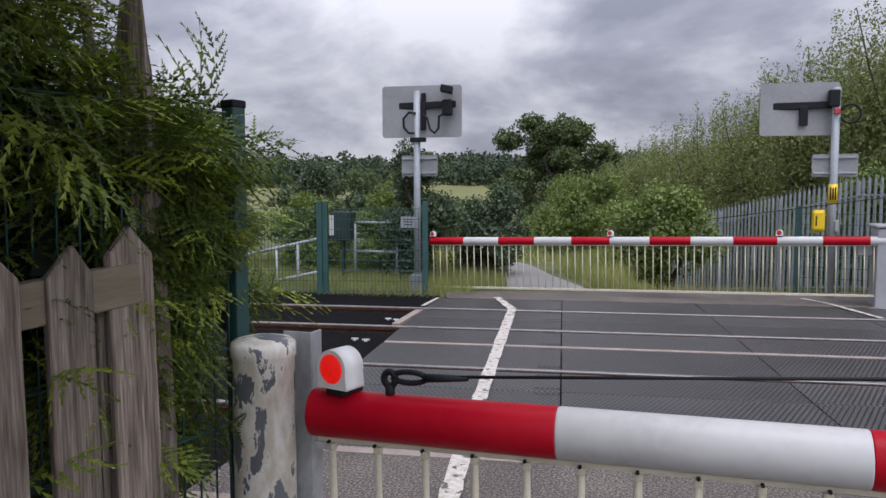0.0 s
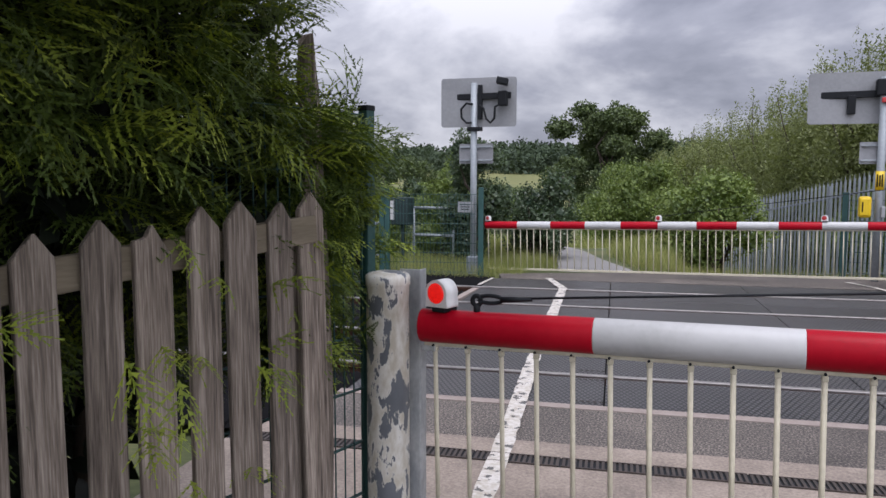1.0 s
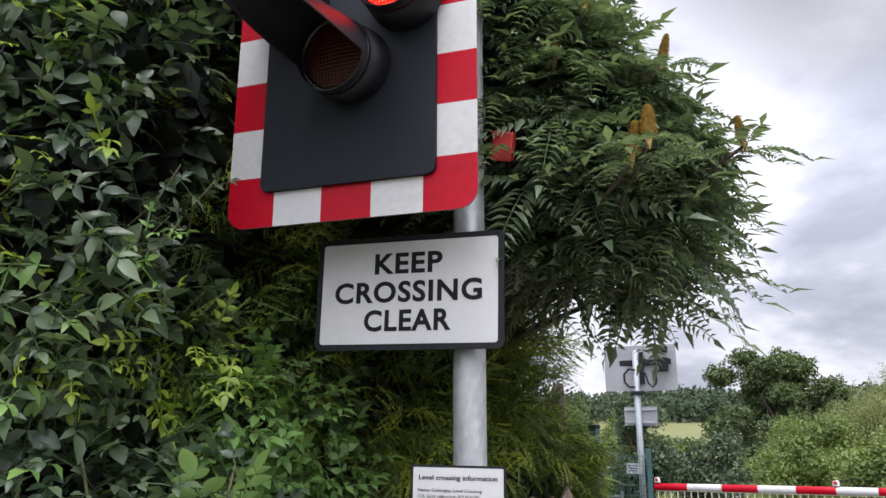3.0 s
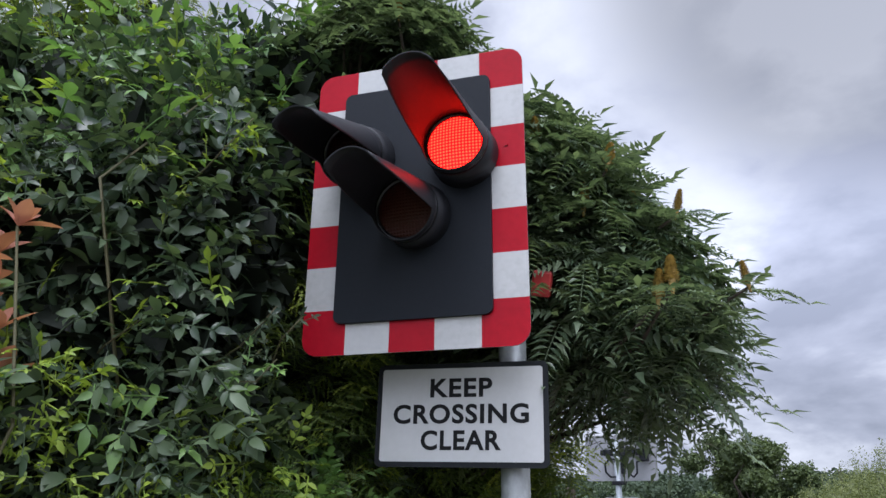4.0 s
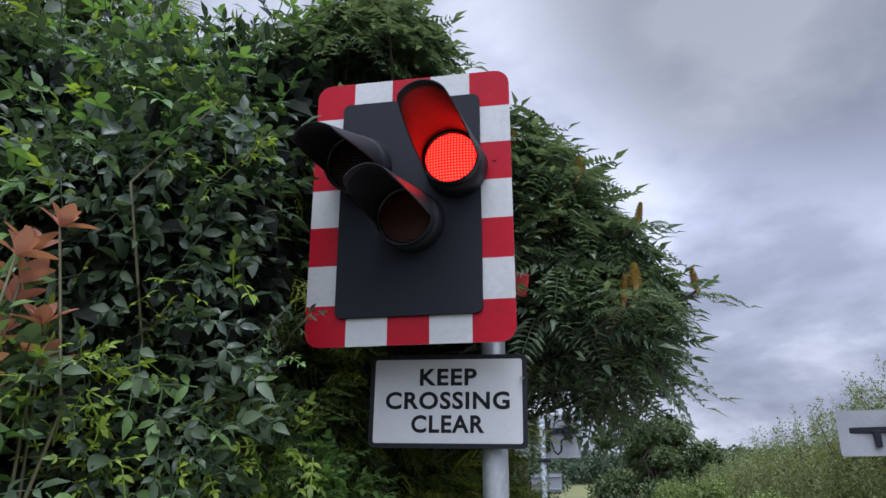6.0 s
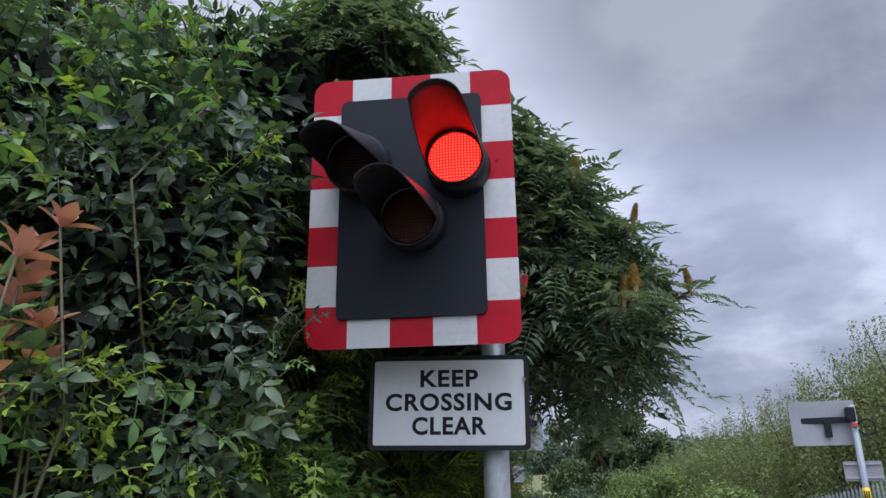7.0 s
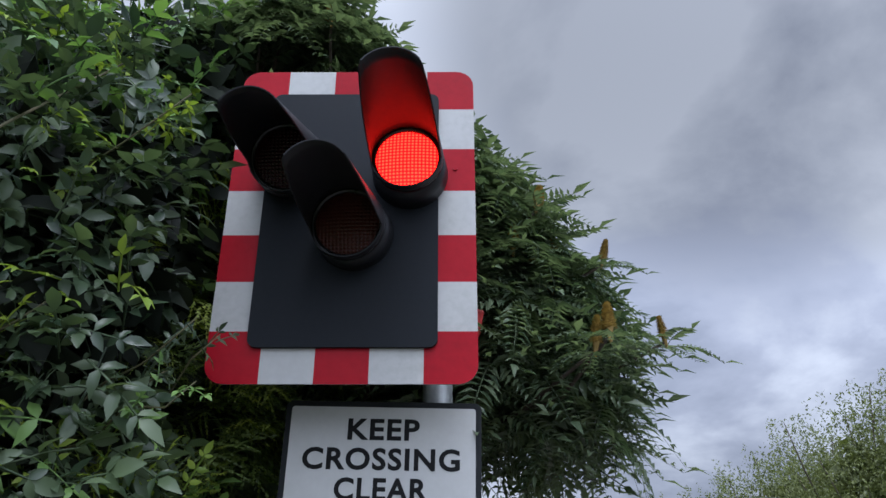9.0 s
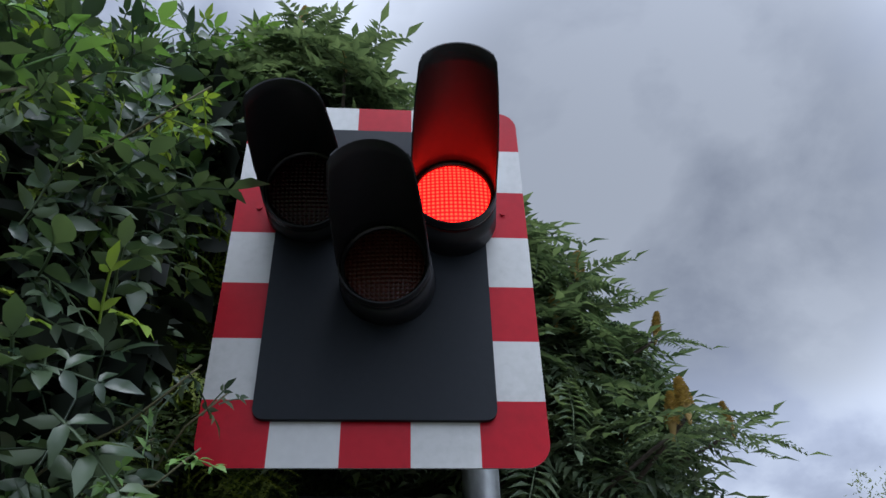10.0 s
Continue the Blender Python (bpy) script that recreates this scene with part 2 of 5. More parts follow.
CONIFER_TIP = leaf_material("cypress_tips", (0.12, 0.18, 0.018), (0.32, 0.38, 0.045), 0.6, 0.3)
PHOTINIA = leaf_material("red_young_leaves", (0.28, 0.13, 0.07), (0.62, 0.27, 0.21), 0.4, 0.3)
OAK = leaf_material("oak_leaves", (0.038, 0.062, 0.024), (0.125, 0.165, 0.055), 0.6, 0.2, 0.25)
WILLOW = leaf_material("willow_leaves", (0.105, 0.130, 0.048), (0.255, 0.285, 0.105), 0.55, 0.3, 0.2)
BRAMBLE = leaf_material("bramble_leaves", (0.06, 0.10, 0.022), (0.21, 0.27, 0.065), 0.55, 0.25, 0.4)
WOODS = leaf_material("far_wood_leaves", (0.034, 0.056, 0.030), (0.062, 0.090, 0.044), 0.8, 0.1, 0.02)
GRASS = leaf_material("grass_blades", (0.10, 0.15, 0.025), (0.38, 0.37, 0.14), 0.6, 0.3, 0.5)

# ---- shaping tools ----


def part(name, bm, mat, parent, label="", at=None, smooth=False):
    """Links a bmesh (or a finished mesh) as one mesh object under a thing or a part."""
    if isinstance(bm, bpy.types.Mesh):
        me = bm
    else:
        me = bpy.data.meshes.new(name)
        bm.normal_update()
        bm.to_mesh(me)
        bm.free()
    if mat and not me.materials:
        me.materials.append(mat)
    if smooth:
        me.polygons.foreach_set("use_smooth", [True] * len(me.polygons))
    ob = new(name, me)
    if parent:
        ob.parent = parent
    if at is not None:
        ob.matrix_basis = at
    if label:
        ob["label"] = label
    return ob


def thing(name, m, label, category, group="", kind=""):
    ob = new(name)
    ob.empty_display_size = 0.1
    ob.matrix_basis = m
    return tagged(ob, label, category, group, kind)


def box(bm, size, centre, bevel=0.0, turn=None):
    made = bmesh.ops.create_cube(bm, size=1.0)["verts"]
    m = Matrix.Translation(centre) @ (turn or Matrix.Identity(4)) @ Matrix.Diagonal((*size, 1))
    bmesh.ops.transform(bm, matrix=m, verts=made)
    if bevel:
        edges = list({e for v in made for e in v.link_edges})
        bmesh.ops.bevel(bm, geom=edges, offset=bevel, segments=2, affect="EDGES", profile=0.5)
    return bm


def boxed(size, centre, bevel=0.0, turn=None):
    return box(bmesh.new(), size, centre, bevel, turn)


def tube(bm, path, radii, sides=10, caps=True):
    """A round bar along a path; one radius or one for each point."""
    path = [Vector(p) for p in path]
    if not isinstance(radii, (list, tuple)):
        radii = [radii] * len(path)
    rings, side = [], None
    for i, p in enumerate(path):
        way = (path[min(i + 1, len(path) - 1)] - path[max(i - 1, 0)]).normalized()
        if side is None:
            side = way.orthogonal().normalized()
        side = (side - way * side.dot(way)).normalized()
        other = way.cross(side)
        rings.append([bm.verts.new(p + (side * math.cos(2 * math.pi * k / sides) + other * math.sin(2 * math.pi * k / sides)) * radii[i]) for k in range(sides)])
    for a, b in zip(rings, rings[1:]):
        for k in range(sides):
            bm.faces.new((a[k], a[(k + 1) % sides], b[(k + 1) % sides], b[k])).smooth = True
    if caps:
        bm.faces.new(rings[0][::-1])
        bm.faces.new(rings[-1])
    return bm


def tubed(path, radii, sides=10, caps=True):
    return tube(bmesh.new(), path, radii, sides, caps)


def outline_round(w, h, r, steps=6):
    pts = []
    for cx, cz, a0 in ((w / 2 - r, h / 2 - r, 0), (-w / 2 + r, h / 2 - r, 90), (-w / 2 + r, -h / 2 + r, 180), (w / 2 - r, -h / 2 + r, 270)):
        for k in range(steps + 1):
            a = radians(a0 + 90 * k / steps)
            pts.append((cx + r * math.cos(a), cz + r * math.sin(a)))
    return pts


def plate(pts, y0, y1):
    """A flat plate in the xz plane from y0 (front, towards -y) to y1."""
    bm = bmesh.new()
    front = [bm.verts.new((x, y0, z)) for x, z in pts]
    back = [bm.verts.new((x, y1, z)) for x, z in pts]
    bm.faces.new(front)
    bm.faces.new(back[::-1])
    n = len(pts)
    for i in range(n):
        bm.faces.new((front[i], back[i], back[(i + 1) % n], front[(i + 1) % n]))
    bmesh.ops.recalc_face_normals(bm, faces=bm.faces[:])
    return bm


def clip_cell(pts, x0, x1, z0, z1):
    """The part of a convex outline within a rectangle."""
    def cut(poly, axis, limit, keep_more):
        res = []
        for i, p in enumerate(poly):
            q = poly[(i + 1) % len(poly)]
            pin = p[axis] >= limit if keep_more else p[axis] <= limit
            qin = q[axis] >= limit if keep_more else q[axis] <= limit
            if pin:
                res.append(p)
            if pin != qin:
                f = (limit - p[axis]) / (q[axis] - p[axis])
                res.append((p[0] + f * (q[0] - p[0]), p[1] + f * (q[1] - p[1])))
        return res
    for axis, limit, more in ((0, x0, True), (0, x1, False), (1, z0, True), (1, z1, False)):
        pts = cut(pts, axis, limit, more)
        if not pts:
            break
    return pts


def lettering(text, size, parent, x, y, z, mat=None, bold=0.0, spacing=1.0, align="CENTER", width=None, name="lettering"):
    """Raised letters facing -y, their baseline at z; width: stretched to that many metres."""
    c = bpy.data.curves.new("words", "FONT")
    c.body, c.size, c.align_x, c.offset, c.space_character, c.extrude = text, size, align, bold, spacing, 0.0006
    c.resolution_u = 4
    temp = bpy.data.objects.new("words", c)
    me = bpy.data.meshes.new_from_object(temp)
    bpy.data.objects.remove(temp)
    xs = [v.co.x for v in me.vertices]
    f = width / (max(xs) - min(xs)) if width else 1.0
    me.transform(Matrix.Translation((x, y, z)) @ pose(0, 0, 0, 90) @ Matrix.Diagonal((f, 1, 1, 1)))
    me.materials.clear()
    return part(name, me, mat or LETTER, parent)


def merged(name, template, mats, places):
    """One mesh of many copies of a small triangle template: (verts, faces), 3x3 turns and places."""
    verts, faces = template
    count = len(places)
    co = (np.einsum("mij,nj->mni", mats, verts) + places[:, None, :]).reshape(-1, 3)
    idx = (faces[None] + (np.arange(count) * len(verts))[:, None, None]).reshape(-1)
    me = bpy.data.meshes.new(name)
    me.vertices.add(len(co))
    me.vertices.foreach_set("co", co.astype(np.float32).ravel())
    me.loops.add(len(idx))
    me.loops.foreach_set("vertex_index", idx.astype(np.int32))
    me.polygons.add(len(idx) // 3)
    me.polygons.foreach_set("loop_start", np.arange(0, len(idx), 3, dtype=np.int32))
    me.polygons.foreach_set("loop_total", np.full(len(idx) // 3, 3, dtype=np.int32))
    me.update(calc_edges=True)
    return me


def unit(a):
    return a / np.maximum(np.linalg.norm(a, axis=-1, keepdims=True), 1e-9)


def turns(way, up, size):
    """3x3 turns that lay a template's y axis along way and its z axis near up, scaled."""
    y = unit(way)
    x = unit(np.cross(y, up))
    z = np.cross(x, y)
    return np.stack([x, y, z], axis=-1) * np.asarray(size)[:, None, None]


def leaf_blade(length, width, fold=0.15, droop=0.15, start=(0, 0, 0), angle=0.0, simple=False, broad=False):
    """One leaf blade with a folded midrib and a bent tip."""
    w, l = width / 2, length
    v = np.array([(0, 0, 0), (-w * 0.8, l * 0.28, fold * w), (-w * 0.85, l * 0.6, fold * w - droop * l * 0.25), (0, l, -droop * l), (w * 0.85, l * 0.6, fold * w - droop * l * 0.25), (w * 0.8, l * 0.28, fold * w), (0, l * 0.3, 0), (0, l * 0.62, -droop * l * 0.3)], float)
    f = np.array([(0, 6, 1), (0, 5, 6), (1, 6, 7), (1, 7, 2), (5, 7, 6), (5, 4, 7), (2, 7, 3), (7, 4, 3)])
    if simple:
        v = np.array([(0, 0, 0), (-w, l * 0.42, fold * w), (0, l, -droop * l), (w, l * 0.42, fold * w), (0, l * 0.45, -droop * l * 0.2)], float)
        f = np.array([(0, 4, 1), (0, 3, 4), (1, 4, 2), (4, 3, 2)])
    if broad:
        cuts = ((0.12, 0.52), (0.30, 0.95), (0.50, 1.0), (0.70, 0.78), (0.88, 0.36))
        v = np.array([(0, 0, 0)] + [q for f, k in cuts for q in ((-w * k, l * (f + 0.03), fold * w * k - droop * l * f * f), (0, l * f, -droop * l * f * f), (w * k, l * (f + 0.03), fold * w * k - droop * l * f * f))] + [(0, l, -droop * l)], float)
        f = [(0, 2, 1), (0, 3, 2)]
        for j in range(4):
            a, b = 1 + 3 * j, 4 + 3 * j
            f += [(a, a + 1, b), (a + 1, b + 1, b), (a + 1, a + 2, b + 1), (a + 2, b + 2, b + 1)]
        f = np.array(f + [(13, 14, 16), (14, 15, 16)])
    c, s = math.cos(angle), math.sin(angle)
    v = v @ np.array([(c, s, 0), (-s, c, 0), (0, 0, 1)]) + np.array(start, float)
    return v, f


def joined(pieces):
    vs, fs, n = [], [], 0
    for v, f in pieces:
        vs.append(v)
        fs.append(f + n)
        n += len(v)
    return np.concatenate(vs), np.concatenate(fs)


def pinnate(pairs, length, leaflet, width, droop=0.5, spread=70, taper=0.3, stalk=0.003, simple=False, broad=False):
    """A compound leaf: pairs of leaflets along a drooping rib, and one at its tip."""
    rng = np.random.default_rng(pairs * 7 + int(length * 100))
    def rib(s):
        return np.array((0, length * s * (1 - 0.12 * droop * s), -droop * length * s * s * 0.6))
    pieces = []
    for i in range(pairs):
        s = 0.22 + 0.74 * i / max(1, pairs - 1)
        size = 1 - taper * abs(2 * (i / max(1, pairs - 1)) - 0.7)
        for side in (-1, 1):
            pieces.append(leaf_blade(leaflet * size * rng.uniform(0.88, 1.1), width * size, 0.3, 0.3 + rng.uniform(-0.1, 0.2), rib(s), side * radians(spread + rng.uniform(-9, 9)) * -1, simple, broad))
    pieces.append(leaf_blade(leaflet * 1.05, width, 0.2, 0.3, rib(1.0), 0, simple, broad))
    n = 3
    pts = [rib(k / n) for k in range(n + 1)]
    v = np.array([p + np.array((dx, 0, dz)) for p in pts for dx, dz in ((-stalk, 0), (stalk, 0), (0, -stalk))])
    f = []
    for k in range(n):
        a, b = 3 * k, 3 * k + 3
        for i, j in ((0, 1), (1, 2), (2, 0)):
            f += [(a + i, a + j, b + i), (a + j, b + j, b + i)]
    pieces.append((v, np.array(f)))
    return joined(pieces)


def cypress_spray(length=0.26, width=0.16, side=10, seed=1, teeth=5):
    """A feathery spray of scale-leaved twigs: side shoots with short forward teeth."""
    rng = np.random.default_rng(seed)
    vs, fs = [], []

    def shoot(a, b, w, n):
        a, b = np.array(a, float), np.array(b, float)
        d = b - a
        side_way = unit(np.array((-d[1], d[0], 0.0)))
        first = len(vs)
        for j in range(n + 1):
            f = j / n
            vs.append(a + d * f + np.array((0, 0, -0.25 * np.linalg.norm(d) * f * f)))
        for j in range(n):
            f = (j + 1.25) / n
            reach = w * (1.1 - 0.75 * f) * rng.uniform(0.75, 1.25)
            for sign in (1, -1):
                lift = rng.uniform(-0.5, 0.9) * reach
                k = len(vs)
                vs.append(a + d * f + side_way * sign * reach + np.array((0, 0, lift - 0.25 * np.linalg.norm(d) * f * f)))
                fs.append((first + j, first + j + 1, k) if sign < 0 else (first + j, k, first + j + 1))

    def bend(x, y):
        return (x, y, -0.2 * y * y / length - 0.4 * x * x / width + rng.uniform(-0.008, 0.008))
    shoot(bend(0, 0), bend(0, length), 0.010, teeth + 3)
    for i in range(side):
        s = 0.06 + 0.84 * i / side
        sign = 1 if i % 2 else -1
        reach = width * (1 - s) ** 0.6 * rng.uniform(0.7, 1.2) + 0.02
        angle = radians(rng.uniform(30, 52))
        shoot(bend(0, length * s), bend(sign * reach * math.sin(angle), length * s + reach * math.cos(angle)), 0.0095, teeth)
    return np.array(vs), np.array(fs)


def shell(rng, blobs, count, depth=0.22, lump=0.2, keep=None):
    """Places near the skin of a group of ellipsoids ((centre), (radii)), with the way out of the skin."""
    weights = np.array([(r[0] * r[1] + r[1] * r[2] + r[0] * r[2]) for _, r in blobs])
    which = rng.choice(len(blobs), count, p=weights / weights.sum())
    c = np.array([b[0] for b in blobs], float)[which]
    r = np.array([b[1] for b in blobs], float)[which]
    d = unit(rng.normal(size=(count, 3)))
    bumps = np.array([noise.noise(Vector(p) * 2.1) for p in (c + d * r)])
    fall = 1 - np.abs(rng.normal(size=count)) * depth
    p = c + d * r * (fall + lump * bumps)[:, None]
    n = unit(d / r)
    if keep is not None:
        ok = keep(p)
        p, n = p[ok], n[ok]
    return p, n


def foliage(name, mat, parent, template, rng, p, n, size=(0.7, 1.2), out=0.7, wild=0.8, down=0.3, up_wild=0.5, label="", level=1.0):
    way = n * np.array((1, 1, level)) * out + rng.normal(size=p.shape) * wild * 0.5 + np.array((0, 0, -down))
    up = np.array((0, 0, 1.0)) + n * 0.6 + rng.normal(size=p.shape) * up_wild
    me = merged(name, template, turns(way, up, rng.uniform(size[0], size[1], len(p))), p)
    return part(name, me, mat, parent, label)


def stems(name, mat, parent, rng, base, tops, r0, r1, bend=0.15, sides=6, label=""):
    bm = bmesh.new()
    for top in tops:
        if name in ("limb", "stem"):
            bm = bmesh.new()
        a, b = Vector(base) + Vector((rng.normal() * r0 * 2, rng.normal() * r0 * 2, 0)), Vector(top)
        l = (b - a).length
        pts = [a.lerp(b, k / 5) + Vector(rng.normal(size=3) * bend * l * 0.25) * (1 if 0 < k < 5 else 0) for k in range(6)]
        tube(bm, pts, [r0 + (r1 - r0) * k / 5 for k in range(6)], sides)
        if name in ("limb", "stem"):
            part(name, bm, mat, parent, label)
    if name not in ("limb", "stem"):
        return part(name, bm, mat, parent, label)

# ---- ground, road and railway ----
TRACK = pose(-1.5, 5.28, 0, 0, 0, 9.6)
RAILS = (-0.05, 1.36, 3.34, 4.80)


def rise(x, y):
    """The lie of the land: level at the crossing, a dip beyond it, then the far hill."""
    v = -(x + 1.5) * 0.167 + (y - 5.28) * 0.986
    z = -0.02
    if -2.6 < v < 6.6:
        z = -0.26 + 0.24 * max(0.0, (abs(v - 2.0) - 3.6) / 1.0)
    if v > 10.0:
        z -= 2.6 * (1 - math.exp(-((v - 10.0) / 16.0) ** 2))
    if v > 7.4 and x > -1.2 and y < 45:
        z -= 1.05 * min(1.0, (v - 7.4) / 4.0) * min(1.0, (x + 1.2) / 0.9) * min(1.0, (45 - y) / 15)
    if v > 70:
        z += 13.0 * min(1.0, (v - 70) / 260) ** 1.3
    if y > 330:
        z += 2.0 * math.sin(x * 0.01)
    return z + 0.03 * noise.noise((x * 0.4, y * 0.4, 0)) * (1 if v > 7 else 0)


def ground_sheet():
    bm = bmesh.new()
    xs = sorted(set([-900, -500, -320, -220, -150, -110] + list(range(-80, -20, 6)) + list(range(-20, -12, 2)) + list(range(-12, 9)) + list(range(10, 21, 2)) + list(range(26, 81, 6)) + [110, 150, 220, 320, 500, 900]))
    ys = sorted(set([-600, -300, -150, -80, -40, -20, -8, -4] + list(range(-2, 18)) + list(range(18, 40, 2)) + list(range(40, 100, 6)) + [115, 130, 150, 170, 200, 230, 260, 290, 330, 400, 500, 800, 1500]))
    grid = [[bm.verts.new((x, y, rise(x, y))) for x in xs] for y in ys]
    for a, b in zip(grid, grid[1:]):
        for i in range(len(xs) - 1):
            f = bm.faces.new((a[i], a[i + 1], b[i + 1], b[i]))
            f.smooth = True
            f.material_index = 1 if b[i].co.y > 75 else 0
    me = bpy.data.meshes.new("ground")
    bm.to_mesh(me)
    bm.free()
    me.materials.append(GRASS_SOIL)
    me.materials.append(FIELD)
    tagged(part("ground", me, None, None), "grassy ground falling away to a distant field", "ground", kind="structure")


def road_slab(name, outline, z0, z1, mat, label, category="road"):
    bm = bmesh.new()
    top = [bm.verts.new((x, y, z1)) for x, y in outline]
    low = [bm.verts.new((x, y, z0)) for x, y in outline]
    bm.faces.new(top)
    n = len(outline)
    for i in range(n):
        bm.faces.new((low[i], low[(i + 1) % n], top[(i + 1) % n], top[i]))
    return tagged(part(name, bm, mat, None), label, category, kind="structure")


def uv(u, v):
    p = TRACK @ Vector((u, v, 0))
    return (p.x, p.y)


def lane_strip():
    """The lane beyond the crossing, following the land."""
    bm = bmesh.new()
    rows = []
    for k in range(16):
        y = 11.2 + k * 1.6
        left = -2.55 - 0.26 * (y - 11.2) - 0.003 * (y - 11.2) ** 2
        wide = 1.8 * math.exp(-k * 0.36) + 0.06
        rows.append([bm.verts.new((left + wide * f, y + 0.1 * f, rise(left + wide * f, y) + 0.035)) for f in (0, 0.33, 0.66, 1)])
    for a, b in zip(rows, rows[1:]):
        for i in range(3):
            bm.faces.new((a[i], a[i + 1], b[i + 1], b[i]))
    tagged(part("lane", bm, PALE_LANE, None), "narrow grey country lane beyond the crossing", "road", kind="structure")


PALE_LANE = material("grey_lane", [(0.16, 0.155, 0.15), (0.24, 0.23, 0.22)], 1.0, 40, 0.75)
ground_sheet()
road_slab("road", [uv(-0.8, -12.0), uv(9.0, -12.0), uv(9.0, -0.98), uv(-1.2, -0.98), uv(-1.3, -2.4)], -0.06, 0.0, ASPHALT, "worn grey asphalt road up to the crossing")
road_slab("road_far", [uv(-1.0, 5.87), uv(8.3, 5.87), (4.45, 13.9), (-0.48, 12.97), (-2.15, 12.25), (-3.70, 11.50)], -0.3, 0.002, ASPHALT, "asphalt apron beyond the rubber panels")
lane_strip()
road_slab("kerb_strip", [uv(-1.2, -0.98), uv(9.0, -0.98), uv(9.0, -0.88), uv(-1.2, -0.88)], -0.1, 0.006, RUBBER_EDGE, "pale concrete edge beam along the panels", "kerb")
road_slab("road_patch", [uv(-1.4, -1.94), uv(9.0, -1.94), uv(9.0, -1.70), uv(-1.4, -1.70)], -0.02, 0.005, PALE_ROAD, "worn pale concrete band beside the drain")
road_slab("road_patch", [uv(-1.5, -3.2), uv(9.0, -3.2), uv(9.0, -2.08), uv(-1.5, -2.08)], -0.02, 0.005, PALE_ROAD, "worn pale concrete band before the drain")


def drain():
    d = thing("channel_drain", TRACK @ pose(0, -2.01, 0), "rusty slotted channel drain across the road", "drain")
    part("channel", boxed((10.0, 0.14, 0.04), (3.5, 0, -0.016)), BLACK, d)
    bm = boxed((0.49, 0.008, 0.012), (0, -0.062, 0.004))
    box(bm, (0.49, 0.008, 0.012), (0, 0.062, 0.004))
    for k in range(16):
        box(bm, (0.016, 0.12, 0.008), (-0.232 + k * 0.031, 0, 0.004))
    me = bpy.data.meshes.new("grate")
    bm.to_mesh(me)
    bm.free()
    for k in range(19):
        part("grate", me, GRATING, d, at=pose(-1.2 + k * 0.5, 0, 0.003))


def rail_lines():
    for v in RAILS:
        r = thing("rail", TRACK @ pose(0, v, 0), "steel running rail with a polished head and rusty sides", "rail", "running rails")
        head = boxed((70, 0.056, 0.022), (-6, 0, 0.0), 0.006)
        part("rail_head", head, RAIL_STEEL, r, "polished steel rail head")
        web = boxed((70, 0.02, 0.10), (-6, 0, -0.06))
        box(web, (70, 0.06, 0.03), (-6, 0, -0.025))
        box(web, (70, 0.14, 0.02), (-6, 0, -0.12))
        part("rail_web", web, RAIL_RUST, r, "rusty rail web and foot")


def guard_panels():
    """Black ridged anti-walk panels beside the crossing, on both sides of each rail."""
    bm = bmesh.new()
    rows = []
    for y in (-0.5, 0.5):
        inset = 0.04 if y < 0 else -0.04
        top = []
        for k in range(16):
            top += [bm.verts.new((k * 0.085 - 0.0425, y, 0.0)), bm.verts.new((k * 0.085, y + inset, 0.045))]
        top.append(bm.verts.new((15 * 0.085 + 0.0425, y, 0.0)))
        low = [bm.verts.new((v.co.x, y, -0.03)) for v in top]
        rows.append((top, low))
    (ta, la), (tb, lb) = rows
    for k in range(len(ta) - 1):
        bm.faces.new((ta[k], ta[k + 1], tb[k + 1], tb[k]))
        bm.faces.new((la[k], la[k + 1], ta[k + 1], ta[k]))
        bm.faces.new((tb[k], tb[k + 1], lb[k + 1], lb[k]))
    bm.faces.new((ta[0], tb[0], lb[0], la[0]))
    bm.faces.new((la[-1], lb[-1], tb[-1], ta[-1]))
    me = bpy.data.meshes.new("ridged_panel")
    bm.to_mesh(me)
    bm.free()
    for v0, v1 in ((-1.6, -0.13), (0.03, 1.28), (1.44, 3.26), (3.42, 4.72), (4.88, 6.60)):
        for k in range(7):
            p = part("guard_panel", me, TRESPASS, None, at=TRACK @ pose(-2.52 - k * 1.36, (v0 + v1) / 2, -0.088) @ Matrix.Diagonal((1, v1 - v0, 1, 1)))
            tagged(p, "black ridged anti-trespass panel beside the rails", "guard panel", "anti-trespass panels")


def marker_flags():
    bm = bmesh.new()
    box(bm, (0.085, 0.025, 0.018), (0, 0, 0.015), 0.004)
    box(bm, (0.035, 0.025, 0.022), (0, -0.008, 0.0), 0.004)
    me = bpy.data.meshes.new("clip")
    bm.to_mesh(me)
    bm.free()
    for u, v in ((-1.50, 4.05), (-1.38, 4.0), (-1.56, 2.68), (-1.42, 2.64)):
        tagged(part("rail_clip", me, WHITE_PAINT, None, at=TRACK @ pose(u, v, -0.045)), "small white plastic clip on the black panels", "clip", "rail clips")


